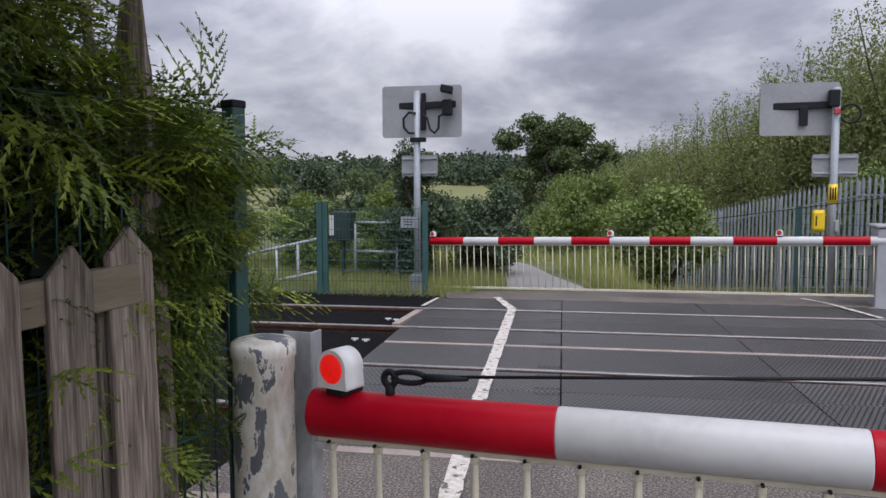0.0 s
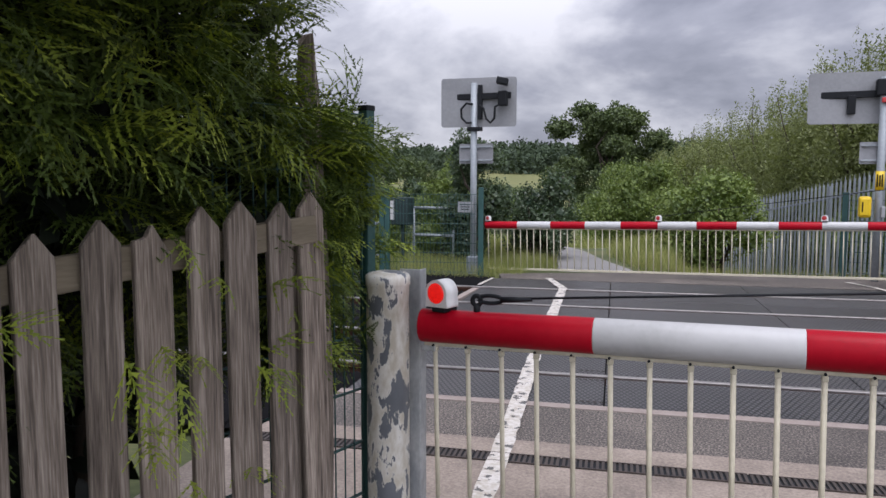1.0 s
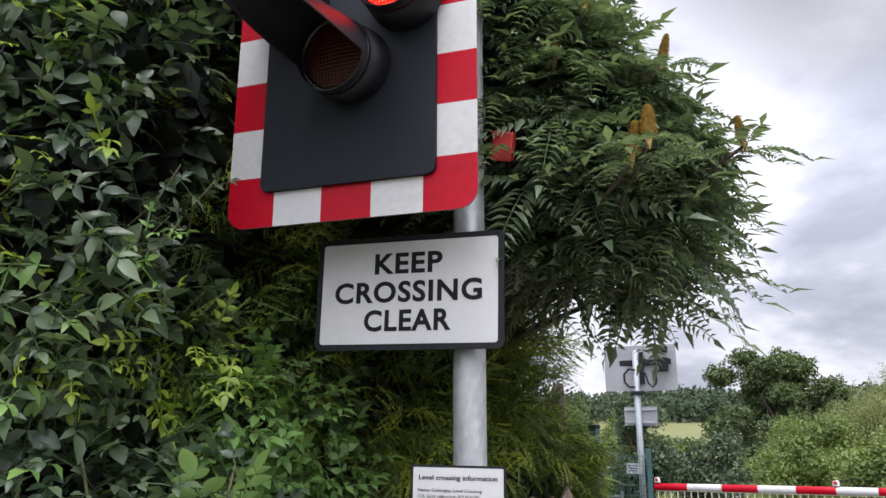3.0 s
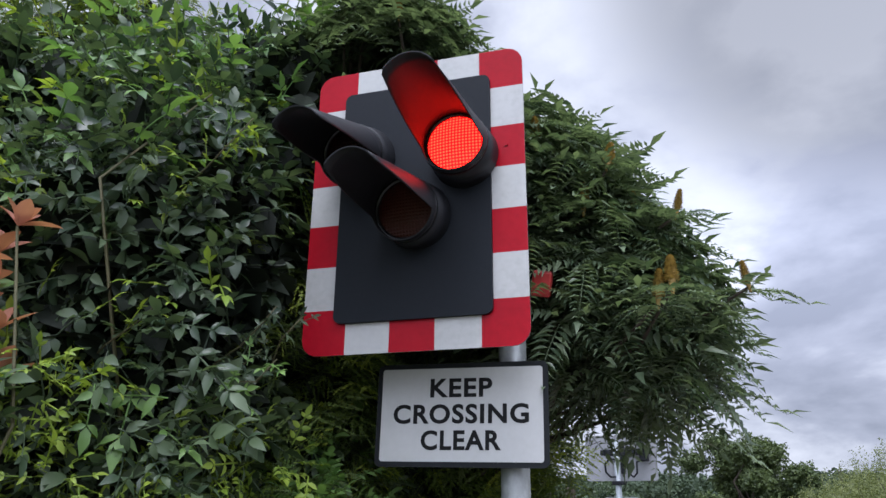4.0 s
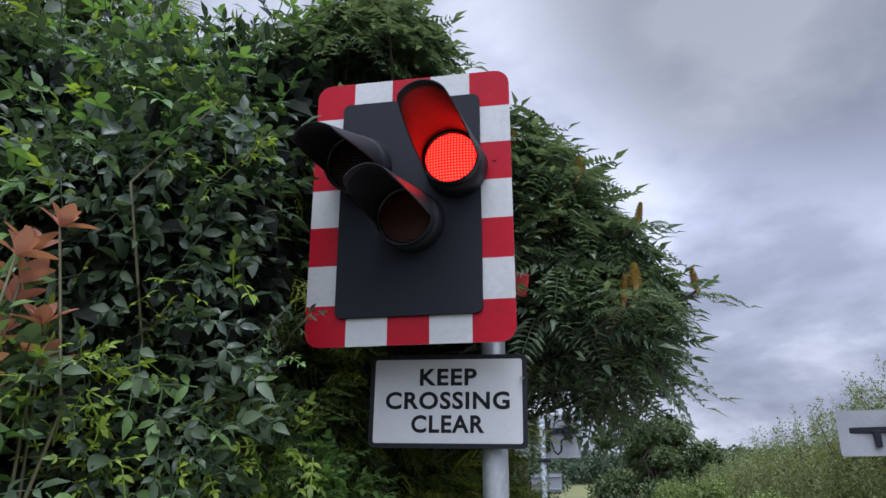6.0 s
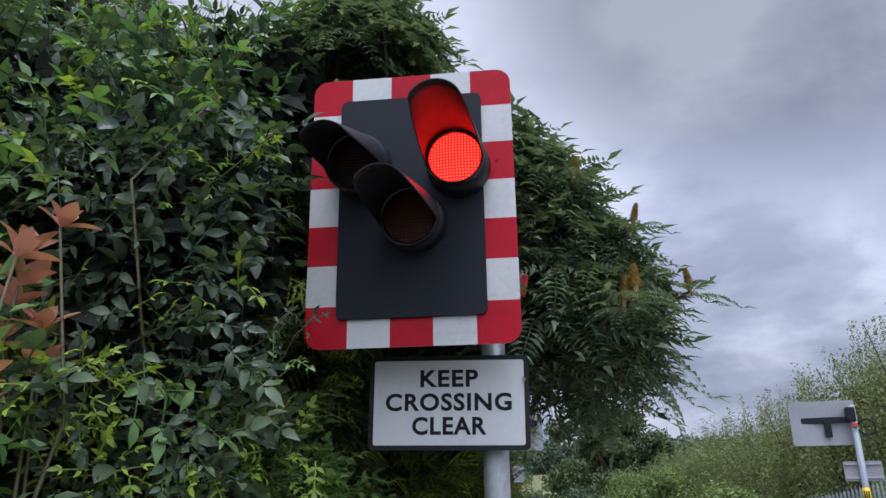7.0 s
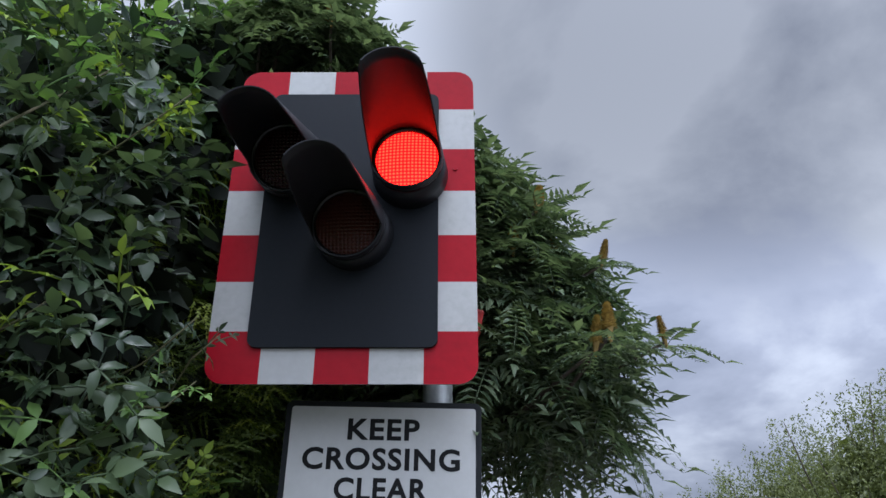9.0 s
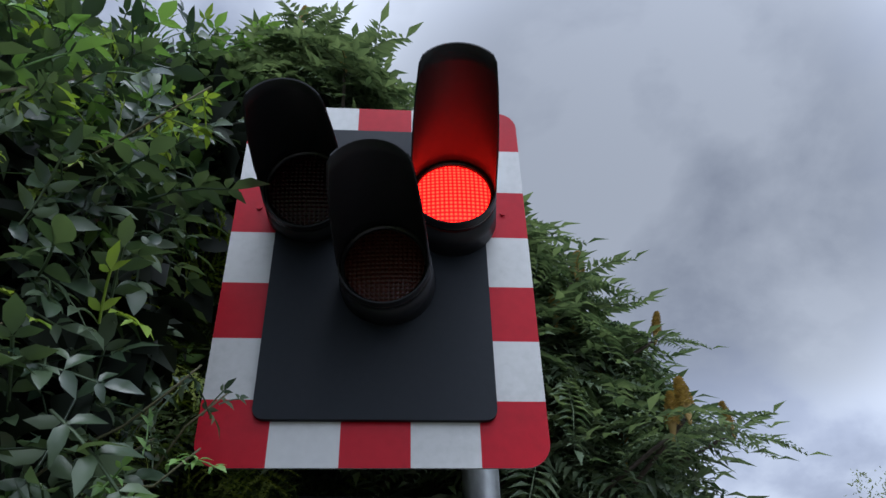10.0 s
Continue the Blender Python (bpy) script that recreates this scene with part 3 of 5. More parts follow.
def deck_panels():
    """Rubber panels between and beside the rails, each with a raised diamond tread."""
    deck = thing("crossing_deck", TRACK, "dark rubber crossing panels with a worn diamond tread", "crossing deck", kind="structure")
    strips = ((-0.87, -0.105), (0.025, 0.66), (0.665, 1.285), (1.435, 2.39), (2.485, 3.265), (3.415, 4.07), (4.075, 4.725), (4.875, 5.86))
    cache = {}
    for row, (v0, v1) in enumerate(strips):
        w = v1 - v0
        if row not in cache:
            me = bpy.data.meshes.new("rubber_panel")
            bm = boxed((1.93, w - 0.008, 0.06), (0, 0, -0.032), 0.006)
            bm.to_mesh(me)
            bm.free()
            cache[row] = me
        for k in range(5):
            u0 = -1.17 + k * 1.94
            part("rubber_panel", cache[row], RUBBER, deck, at=pose(u0 + 0.97, (v0 + v1) / 2, 0))
    part("deck_bed", boxed((9.6, 6.6, 0.05), (3.65, 2.5, -0.10)), BLACK, deck)
    part("concrete_sill", boxed((9.6, 0.08, 0.06), (3.65, 2.4375, -0.027), 0.004), RUBBER_EDGE, deck, "pale concrete sill between the tracks")
    part("concrete_sill", boxed((0.10, 1.12, 0.05), (0, 0, 0), 0.004), RUBBER_EDGE, deck, "pale concrete end sill", at=pose(-1.23, 4.05, -0.012, 0, 0, -4))
    # steel lifting slots at the joints
    bm = bmesh.new()
    for k in range(-2, 3):
        box(bm, (0.03, 0.014, 0.003), (k * 0.045, 0, 0))
    me = bpy.data.meshes.new("lifting_slot")
    bm.to_mesh(me)
    bm.free()
    for row, (v0, v1) in enumerate(strips):
        for v in (v0 + 0.08, v1 - 0.08):
            part("lifting_slot", me, GRATING, deck, at=pose(0.66, v, 0.006))


def road_line(name, pts, width, label):
    bm = bmesh.new()
    rng = np.random.default_rng(len(pts) + int(width * 100))
    path = []
    for (x0, y0), (x1, y1) in zip(pts, pts[1:]):
        n = max(2, int(math.hypot(x1 - x0, y1 - y0) / 0.12))
        path += [(x0 + (x1 - x0) * k / n, y0 + (y1 - y0) * k / n) for k in range(n)]
    path.append(pts[-1])
    rows = []
    for i, (x, y) in enumerate(path):
        a, b = path[max(0, i - 1)], path[min(len(path) - 1, i + 1)]
        d = Vector((b[0] - a[0], b[1] - a[1])).normalized()
        w = width / 2 + rng.uniform(-0.006, 0.006)
        rows.append([bm.verts.new((x - d.y * w, y + d.x * w, 0.0125)), bm.verts.new((x + d.y * w, y - d.x * w, 0.0125))])
    for a, b in zip(rows, rows[1:]):
        bm.faces.new((a[0], a[1], b[1], b[0]))
    tagged(part(name, bm, ROAD_PAINT, None), label, "road marking", kind="structure")


drain()
rail_lines()
guard_panels()
marker_flags()
road_line("line_1", [(-0.55, 1.0), (-1.0, 3.5), (-1.41, 5.57), (-1.66, 6.95), (-2.23, 10.10), (-2.73, 11.15)], 0.12, "worn white edge line across the crossing")
road_line("line_2", [(1.75, 12.55), (2.05, 12.1), (2.22, 11.64), (2.48, 10.9)], 0.08, "short white edge line on the far side")
road_line("line_3", [uv(-1.21, 4.95), uv(-1.13, 5.80)], 0.06, "white edge mark at the far panels")

# ---- barriers ----


def oval_section(h, d, n=16):
    return [(d / 2 * math.cos(2 * math.pi * k / n), h / 2 * math.sin(2 * math.pi * k / n) * (1.0 if math.sin(2 * math.pi * k / n) > 0 else 0.92)) for k in range(n)]


def boom_band(x0, x1, h, d):
    bm = bmesh.new()
    rings = []
    for x, s in ((x0, 0.985), (x0 + 0.004, 1.0), (x1 - 0.004, 1.0), (x1, 0.985)):
        rings.append([bm.verts.new((x, y * s, z * s)) for y, z in oval_section(h, d, 20)])
    for a, b in zip(rings, rings[1:]):
        for k in range(len(a)):
            bm.faces.new((a[k], b[k], b[(k + 1) % len(a)], a[(k + 1) % len(a)])).smooth = True
    bm.faces.new(rings[0])
    bm.faces.new(rings[-1][::-1])
    bmesh.ops.recalc_face_normals(bm, faces=bm.faces[:])
    return bm


def hooded_lamp(parent, x, z, r, lit, mat_hood=None, aim=-16):
    """A small barrier lamp: black foot, arched white hood, red lens facing the road."""
    lamp = part("barrier_lamp", boxed((r * 1.5, r * 2.0, r * 0.5), (0, 0, r * 0.2), r * 0.08), BLACK, parent, "small red lamp in a white hood", at=pose(x, 0, z, 0, 0, aim))
    bm = bmesh.new()
    rings = []
    for y in (-r * 1.25, r * 0.5):
        pts = [(-r * 1.3, r * 0.45), (-r * 1.27, r * 0.62)]
        pts += [(r * 1.24 * math.cos(a), r * 1.75 + r * 1.24 * math.sin(a)) for a in (math.pi * (1.08 - 1.16 * k / 12) for k in range(13))]
        pts += [(r * 1.27, r * 0.62), (r * 1.3, r * 0.45)]
        rings.append([bm.verts.new((px, y, pz)) for px, pz in pts])
    n = len(rings[0])
    for k in range(n):
        bm.faces.new((rings[0][k], rings[1][k], rings[1][(k + 1) % n], rings[0][(k + 1) % n])).smooth = k not in (0, n - 1)
    bm.faces.new(rings[1])
    bm.faces.new(rings[0][::-1])
    bmesh.ops.recalc_face_normals(bm, faces=bm.faces[:])
    part("hood", bm, mat_hood or HOOD_WHITE, lamp, "white arched hood")
    lens = bmesh.new()
    ring = [(0.0, -r * 1.42)] + [(r * 0.97 * math.sin(a), -r * (1.28 + 0.14 * math.cos(a))) for a in (math.pi / 2 * k / 4 for k in range(1, 5))]
    prev = lens.verts.new((0, ring[0][1], r * 1.75))
    last = None
    for rad, y in ring[1:]:
        cur = [lens.verts.new((rad * math.cos(2 * math.pi * k / 20), y, r * 1.75 + rad * math.sin(2 * math.pi * k / 20))) for k in range(20)]
        for k in range(20):
            if last is None:
                lens.faces.new((prev, cur[k], cur[(k + 1) % 20]))
            else:
                lens.faces.new((last[k], cur[k], cur[(k + 1) % 20], last[(k + 1) % 20]))
        last = cur
    bmesh.ops.recalc_face_normals(lens, faces=lens.faces[:])
    part("lens", lens, LAMP_RED if lit else RED_PLASTIC, lamp, "red lens", smooth=True)
    return lamp


def barrier(m, length, h, d, drop, label, lamps, lamp_r, cable=True, lit=True):
    b = thing("crossing_barrier", m, label, "level crossing barrier", "level crossing barriers")
    k, x = 0, 0.0
    while x < length - 0.05:
        x1 = min(length, x + 0.607)
        part("boom_band", boom_band(x, x1, h, d), RED_PAINT if k % 2 == 0 else WHITE_PAINT, b, "red reflective band" if k % 2 == 0 else "white reflective band")
        x, k = x1, k + 1
    flange = boxed((length - 0.02, 0.024, 0.014), (length / 2, 0.0, -h / 2 + 0.001), 0.003)
    part("skirt_hanger", flange, CREAM, b)
    bar = tubed([(0, 0, 0.0), (0, 0, -drop)], 0.0085, 8)
    box(bar, (0.019, 0.019, 0.018), (0, 0, 0.0), 0.003)
    bar_me = bpy.data.meshes.new("skirt_bar")
    bar.to_mesh(bar_me)
    bar.free()
    bolt = tubed([(0, -0.024, 0.012), (0, -0.016, 0.012)], 0.0045, 6)
    bolt_me = bpy.data.meshes.new("bolt")
    bolt.to_mesh(bolt_me)
    bolt.free()
    n = int((length - 0.08) / 0.1215)
    for i in range(n):
        part("skirt_bar", bar_me, CREAM, b, at=pose(0.05 + i * 0.1215, -0.004, -h / 2 - 0.016))
        if cable:
            part("bolt", bolt_me, BLACK, b, at=pose(0.05 + i * 0.1215, -0.004, -h / 2 - 0.012))
    part("skirt_rail", boxed((length - 0.06, 0.022, 0.035), (length / 2, -0.004, -h / 2 - 0.02 - drop), 0.004), CREAM, b)
    for x in lamps:
        hooded_lamp(b, x, h / 2 - 0.003, lamp_r, lit)
    return b


near = barrier(pose(-0.735, 1.757, 1.080, 0, -1.1, 0), 6.8, 0.123, 0.10, 0.74, "red and white striped crossing barrier with a barred skirt, lowered", [0.085], 0.037)
eye_bolt = bmesh.new()
tube(eye_bolt, [(0.205, 0, 0.05), (0.205, 0, 0.085)], 0.012, 10)
tube(eye_bolt, [(0.205 + 0.015 * math.cos(a), 0, 0.098 + 0.017 * math.sin(a)) for a in (2 * math.pi * k / 14 for k in range(15))], 0.0085, 8)
part("eye_bolt", eye_bolt, BLACK, near, "dark steel eye bolt")
shackle = bmesh.new()
tube(shackle, [(0.212 + 0.085 * (1 - math.cos(a)) / 2, 0, 0.104 + 0.013 * math.sin(a)) for a in (2 * math.pi * k / 16 for k in range(17))], 0.007, 8)
tube(shackle, [(0.292, 0, 0.105), (0.33, 0, 0.107), (0.40, 0, 0.110)], [0.011, 0.010, 0.006], 8)
part("shackle", shackle, BLACK, near, "dark steel shackle")
part("stay_wire", tubed([(0.33, 0, 0.110)] + [(0.33 + k * 0.6, 0, 0.110 + k * 0.6 * 0.058) for k in range(1, 11)], 0.0042, 6), BLACK, near, "thin steel stay wire above the boom")

far = barrier(pose(-4.14, 12.02, 0.805, 0, -1.2, 0), 6.9, 0.135, 0.12, 0.70, "red and white striped crossing barrier on the far side, lowered", [0.06, 3.05, 5.5], 0.036, cable=False, lit=False)
part("stay_wire", tubed([(3.1, 0, 0.16), (6.9, 0, 0.62)], 0.005, 6), BLACK, far)


def pedestal(m, label):
    p = thing("barrier_pedestal", m, label, "barrier machine", "barrier machines")
    part("cabinet", boxed((0.5, 0.45, 1.15), (0.25, 0, 0.575), 0.02), GREY_BOX, p)
    part("roof", boxed((0.56, 0.51, 0.05), (0.25, 0, 1.18), 0.02), GREY_BOX, p)
    part("boom_clamp", boxed((0.35, 0.16, 0.2), (-0.05, -0.02, 0.85), 0.02), GALV, p)
    part("foot_plate", boxed((0.62, 0.57, 0.04), (0.25, 0, 0.0), 0.004), GALV, p)


pedestal(pose(6.1, 1.95, 0), "grey barrier machine cabinet beside the road")
pedestal(pose(2.62, 12.2, -0.02), "grey barrier machine cabinet on the far side")


def catch_post():
    p = thing("catch_post", pose(-0.845, 1.705, 0.004), "round post with flaking white paint over grey metal", "post")
    bm = bmesh.new()
    prof = [(0.0755, 0.0), (0.0755, 1.222), (0.079, 1.224), (0.0795, 1.25), (0.077, 1.257), (0.068, 1.264), (0.04, 1.27), (0.0, 1.272)]
    rings = []
    for r, z in prof[:-1]:
        rings.append([bm.verts.new((r * math.cos(2 * math.pi * k / 32), r * math.sin(2 * math.pi * k / 32), z)) for k in range(32)])
    tip = bm.verts.new((0, 0, prof[-1][1]))
    for a, b in zip(rings, rings[1:]):
        for k in range(32):
            bm.faces.new((a[k], a[(k + 1) % 32], b[(k + 1) % 32], b[k])).smooth = True
    for k in range(32):
        bm.faces.new((rings[-1][k], rings[-1][(k + 1) % 32], tip)).smooth = True
    part("shaft", bm, OLD_POST, p)
    plate_bm = boxed((0.08, 0.006, 1.27), (0.047, 0.083, 0.635), 0.002)
    box(plate_bm, (0.006, 0.05, 1.27), (0.086, 0.107, 0.635), 0.002)
    part("steel_channel", plate_bm, GALV, p, "bare galvanised steel channel")
    part("rest_fork", boxed((0.05, 0.10, 0.02), (0.14, 0.085, 1.0), 0.003), GALV, p)


catch_post()

# ---- the crossing signal ----
FACE = 15.5


def visor(length, r, wall=0.004):
    """A deep hood round a lens: long above, cut back below."""
    bm = bmesh.new()
    n, m = 40, 8
    grid = []
    for rad in (r, r - wall):
        rows = []
        for j in range(m + 1):
            ring = []
            for k in range(n):
                a = 2 * math.pi * k / n
                top = 0.5 + 0.5 * math.cos(a)
                l = 0.035 + (length - 0.035) * min(1.0, max(0.0, (top - 0.42) / 0.32)) ** 0.8
                slim = rad * (1 - 0.16 * (l * j / m) / length)
                ring.append(bm.verts.new((slim * math.sin(a), -l * j / m, slim * math.cos(a) - 0.02 * l * j / m)))
            rows.append(ring)
        grid.append(rows)
    for s, rows in enumerate(grid):
        for a, b in zip(rows, rows[1:]):
            for k in range(n):
                bm.faces.new((a[k], a[(k + 1) % n], b[(k + 1) % n], b[k])).smooth = True
    for j in (0, m):
        for k in range(n):
            bm.faces.new((grid[0][j][k], grid[0][j][(k + 1) % n], grid[1][j][(k + 1) % n], grid[1][j][k]))
    bmesh.ops.recalc_face_normals(bm, faces=bm.faces[:])
    return bm


def disc(r, y, bulge=0.012, n=40):
    bm = bmesh.new()
    tip = bm.verts.new((0, y - bulge, 0))
    last = None
    for j in range(1, 6):
        f = j / 5
        cur = [bm.verts.new((r * f * math.sin(2 * math.pi * k / n), y - bulge * (1 - f * f), r * f * math.cos(2 * math.pi * k / n))) for k in range(n)]
        for k in range(n):
            if last is None:
                bm.faces.new((tip, cur[(k + 1) % n], cur[k])).smooth = True
            else:
                bm.faces.new((last[k], last[(k + 1) % n], cur[(k + 1) % n], cur[k])).smooth = True
        last = cur
    bmesh.ops.recalc_face_normals(bm, faces=bm.faces[:])
    return bm


def ring_band(r0, r1, y0, y1, n=40):
    bm = bmesh.new()
    rows = [[bm.verts.new((r * math.sin(2 * math.pi * k / n), y, r * math.cos(2 * math.pi * k / n))) for k in range(n)] for r, y in ((r0, y1), (r1, y1), (r1, y0), (r0, y0))]
    for a, b in zip(rows, rows[1:] + rows[:1]):
        for k in range(n):
            bm.faces.new((a[k], a[(k + 1) % n], b[(k + 1) % n], b[k])).smooth = True
    bmesh.ops.recalc_face_normals(bm, faces=bm.faces[:])
    return bm


def signal_post():
    p = thing("signal_post", pose(-0.590, -0.080, 0), "galvanised steel post carrying the crossing signs", "sign post")
    part("shaft", tubed([(0, 0, 0), (0, 0, 1.0), (0, 0, 2.0), (0, 0, 3.5)], 0.0525, 32), GALV, p)
    part("cap", tubed([(0, 0, 3.5), (0, 0, 3.515)], 0.056, 24), BLACK, p)
    part("base_flange", tubed([(0, 0, 0), (0, 0, 0.03)], 0.13, 24), GALV, p)
    for z in (2.18, 2.33, 1.63, 2.7, 3.25):
        part("clip_band", ring_band(0.053, 0.0565, -0.012, 0.012, 24), GALV, p, at=pose(0, 0, z, 90))
    for z in (2.72, 3.3):
        part("bracket", boxed((0.06, 0.34, 0.05), (-0.10, -0.19, z), 0.004, pose(0, 0, 0, 0, 0, 35)), BLACK, p, "black mounting bracket")


def signal_head():
    s = thing("wig_wag_signal", pose(-0.780, -0.482, 3.028, 0, 0, FACE), "crossing signal with striped board, one red lamp lit", "crossing signal")
    W, H, R = 0.840, 1.168, 0.062
    shape = outline_round(W, H, R)
    part("backing_board", plate(shape, 0.001, 0.006), SIGN_GREY, s, "grey back of the board")
    cw, ch = W / 5, H / 7
    for i in range(5):
        for j in range(7):
            if 0 < i < 4 and 0 < j < 6:
                continue
            cell = clip_cell(shape, -W / 2 + i * cw, -W / 2 + (i + 1) * cw, -H / 2 + j * ch, -H / 2 + (j + 1) * ch)
            red = (i + j) % 2 == 0
            part("border_block", plate(cell, -0.0015, 0.001), RED_PAINT if red else WHITE_PAINT, s, "red reflective block" if red else "white reflective block")
    part("black_panel", plate(outline_round(0.59, 0.945, 0.028), -0.018, -0.002), SIGNAL_BLACK, s, "matt black backing panel")
    for name, x, z, mat, lit, tip, aim, reach in (("red_lamp", 0.20, 0.132, LENS_LIT, True, 1.5, -3.1, 0.46), ("red_lamp", -0.202, 0.170, LENS_RED, False, 17.0, -1.6, 0.43), ("amber_lamp", 0.021, -0.090, LENS_AMBER, False, 8.0, -4.6, 0.43)):
        lamp = part(name, tubed([(0, -0.0, 0), (0, -0.105, 0)], [0.128, 0.12], 36), VISOR_BLACK, s, "lit red signal lamp" if lit else "unlit signal lamp", at=pose(x, -0.02, z, tip, 0, aim))
        part("lens", disc(0.104, -0.110), mat, lamp, "glowing red moulded lens" if lit else "dark moulded lens")
        part("lens_ring", tubed([(0.111 * math.sin(a), -0.116, 0.111 * math.cos(a)) for a in (2 * math.pi * k / 40 for k in range(41))], 0.0095, 10, False), GLOSS_BLACK, lamp, "glossy black lens ring")
        hood = part("visor", visor(reach, 0.119), VISOR_BLACK, lamp, "deep black visor")
        hood.matrix_basis = pose(0, -0.112, 0)
    for x in (-0.352, 0.352):
        part("bolt", tubed([(0, 0.0, 0), (0, -0.006, 0)], 0.008, 8), RED_PAINT, s, at=pose(x, -0.001, 0.17))
    return s


def keep_clear_sign():
    s = thing("keep_clear_sign", pose(-0.7350, -0.226, 2.257, 0, 1.1, 15.1), "white rectangular sign with black border and lettering", "road sign")
    part("sign_plate", plate(outline_round(0.645, 0.372, 0.022), -0.001, 0.006), BLACK, s, "black border plate")
    part("sign_face", plate(outline_round(0.607, 0.334, 0.010), -0.003, -0.001), SIGN_WHITE, s, "white sign face")
    for text, z, w in (("KEEP", 0.063, 0.235), ("CROSSING", -0.031, 0.508), ("CLEAR", -0.124, 0.298)):
        lettering(text, 0.093, s, 0, -0.0037, z, bold=0.0027, spacing=1.1, width=w)
    for z in (-0.09, 0.09):
        part("mounting_rail", boxed((0.58, 0.03, 0.025), (0, 0.022, z), 0.003), GALV, s)


def information_sign():
    s = thing("information_sign", pose(-0.573, -0.176, 1.627, 0, 0.6, 22.5), "small white level crossing information plate with black border", "information sign")
    part("sign_plate", plate(outline_round(0.287, 0.192, 0.010), 0.0, 0.005), BLACK, s, "black border plate")
    part("sign_face", plate(outline_round(0.272, 0.178, 0.004), -0.002, 0.0), SIGN_WHITE, s, "white sign face")
    lettering("Level crossing information", 0.0195, s, 0, -0.0027, 0.054, bold=0.0003, width=0.237)
    for text, z, w in (("Name: Oddingley Level Crossing", 0.020, 0.193), ("O.S. Grid reference: SO 916590", 0.003, 0.186), ("Mileage: 62m 60ch", -0.014, 0.112), ("In emergency use Telephone Provided", -0.032, 0.228)):
        lettering(text, 0.0128, s, -0.122, -0.0027, z, align="LEFT", width=w)
    part("mounting_rail", boxed((0.2, 0.025, 0.02), (0, 0.016, 0.0), 0.002), GALV, s)


signal_post()
signal_head()
keep_clear_sign()
information_sign()
red_box = thing("alarm_box", pose(-0.475, -0.04, 2.76, 20, 10, 20), "small red plastic box fixed behind the signal board", "alarm box")
part("case", boxed((0.075, 0.06, 0.10), (0, 0, 0), 0.008), RED_PLASTIC, red_box)
part("bracket", boxed((0.11, 0.02, 0.03), (-0.07, 0.01, 0.03), 0.003), BLACK, red_box)

# ---- fences on the near side ----


def picket_fence():
    f = thing("picket_fence", pose(-0.957, 1.245, 0, 0, 0, -14.0), "weathered grey wooden picket fence with pointed tops", "fence")
    rng = np.random.default_rng(5)
    for k in range(15):
        w, h = 0.098 * rng.uniform(0.94, 1.06), 1.537 + rng.uniform(-0.012, 0.012)
        t = 0.02
        pts = [(-w / 2, 0.02), (w / 2, 0.02), (w / 2, h - 0.06), (rng.uniform(-0.008, 0.008), h), (-w / 2, h - 0.06)]
        if k == 4:
            pts = [(-w / 2, 0.02), (w / 2, 0.02), (w / 2, h - 0.09), (w * 0.38, h - 0.075), (0.0, h - 0.012), (-w * 0.2, h - 0.045), (-w / 2, h - 0.05)]
        bm = plate(pts, -t / 2, t / 2)
        bmesh.ops.bevel(bm, geom=bm.edges[:], offset=0.003, segments=1, affect="EDGES")
        part("picket", bm, FENCE_WOOD, f, at=pose(rng.uniform(-0.004, 0.004), 0.14 - k * 0.1395, 0.012 - 0.012 * k, rng.uniform(-1.2, 1.2), rng.uniform(-1, 1), 90 + rng.uniform(-2, 2)))
    for z in (1.425, 0.45):
        part("fence_rail", boxed((0.035, 2.04, 0.085), (-0.03, -0.865, z - 0.075), 0.004, pose(0, 0, 0, 5.0)), RAIL_WOOD, f, "paler horizontal rail")
    for y in (0.12, -1.75):
        part("fence_post", boxed((0.09, 0.09, 1.4), (-0.095, y, 0.7), 0.006), FENCE_WOOD, f)


def mesh_panel(name, parent, x0, x1, z0, z1, mat, dx=0.05, dz=0.2, r=0.0028):
    bm = bmesh.new()
    n = int(round((x1 - x0) / dx))
    for i in range(n + 1):
        tube(bm, [(x0 + (x1 - x0) * i / n, 0, z0), (x0 + (x1 - x0) * i / n, 0, z1)], r, 4, False)
    m = int(round((z1 - z0) / dz))
    for j in range(m + 1):
        z = z0 + (z1 - z0) * j / m
        for y in (-0.005, 0.005):
            tube(bm, [(x0, y, z), (x1, y, z)], r * 1.15, 4, False)
    return part(name, bm, mat, parent)


def green_fence_near():
    f = thing("mesh_fence", pose(-0.955, 1.76, 0, 0, 0, -103), "dark green welded mesh fence with a steel post", "fence", "green mesh fences")
    part("fence_post", boxed((0.042, 0.042, 1.84), (0, 0, 0.92), 0.004), GREEN_STEEL, f)
    part("post_cap", boxed((0.046, 0.046, 0.02), (0, 0, 1.845), 0.004), BLACK, f)
    mesh_panel("mesh_panel", f, 0.03, 0.66, 0.05, 1.82, GREEN_STEEL, 0.05, 0.2)


picket_fence()
green_fence_near()


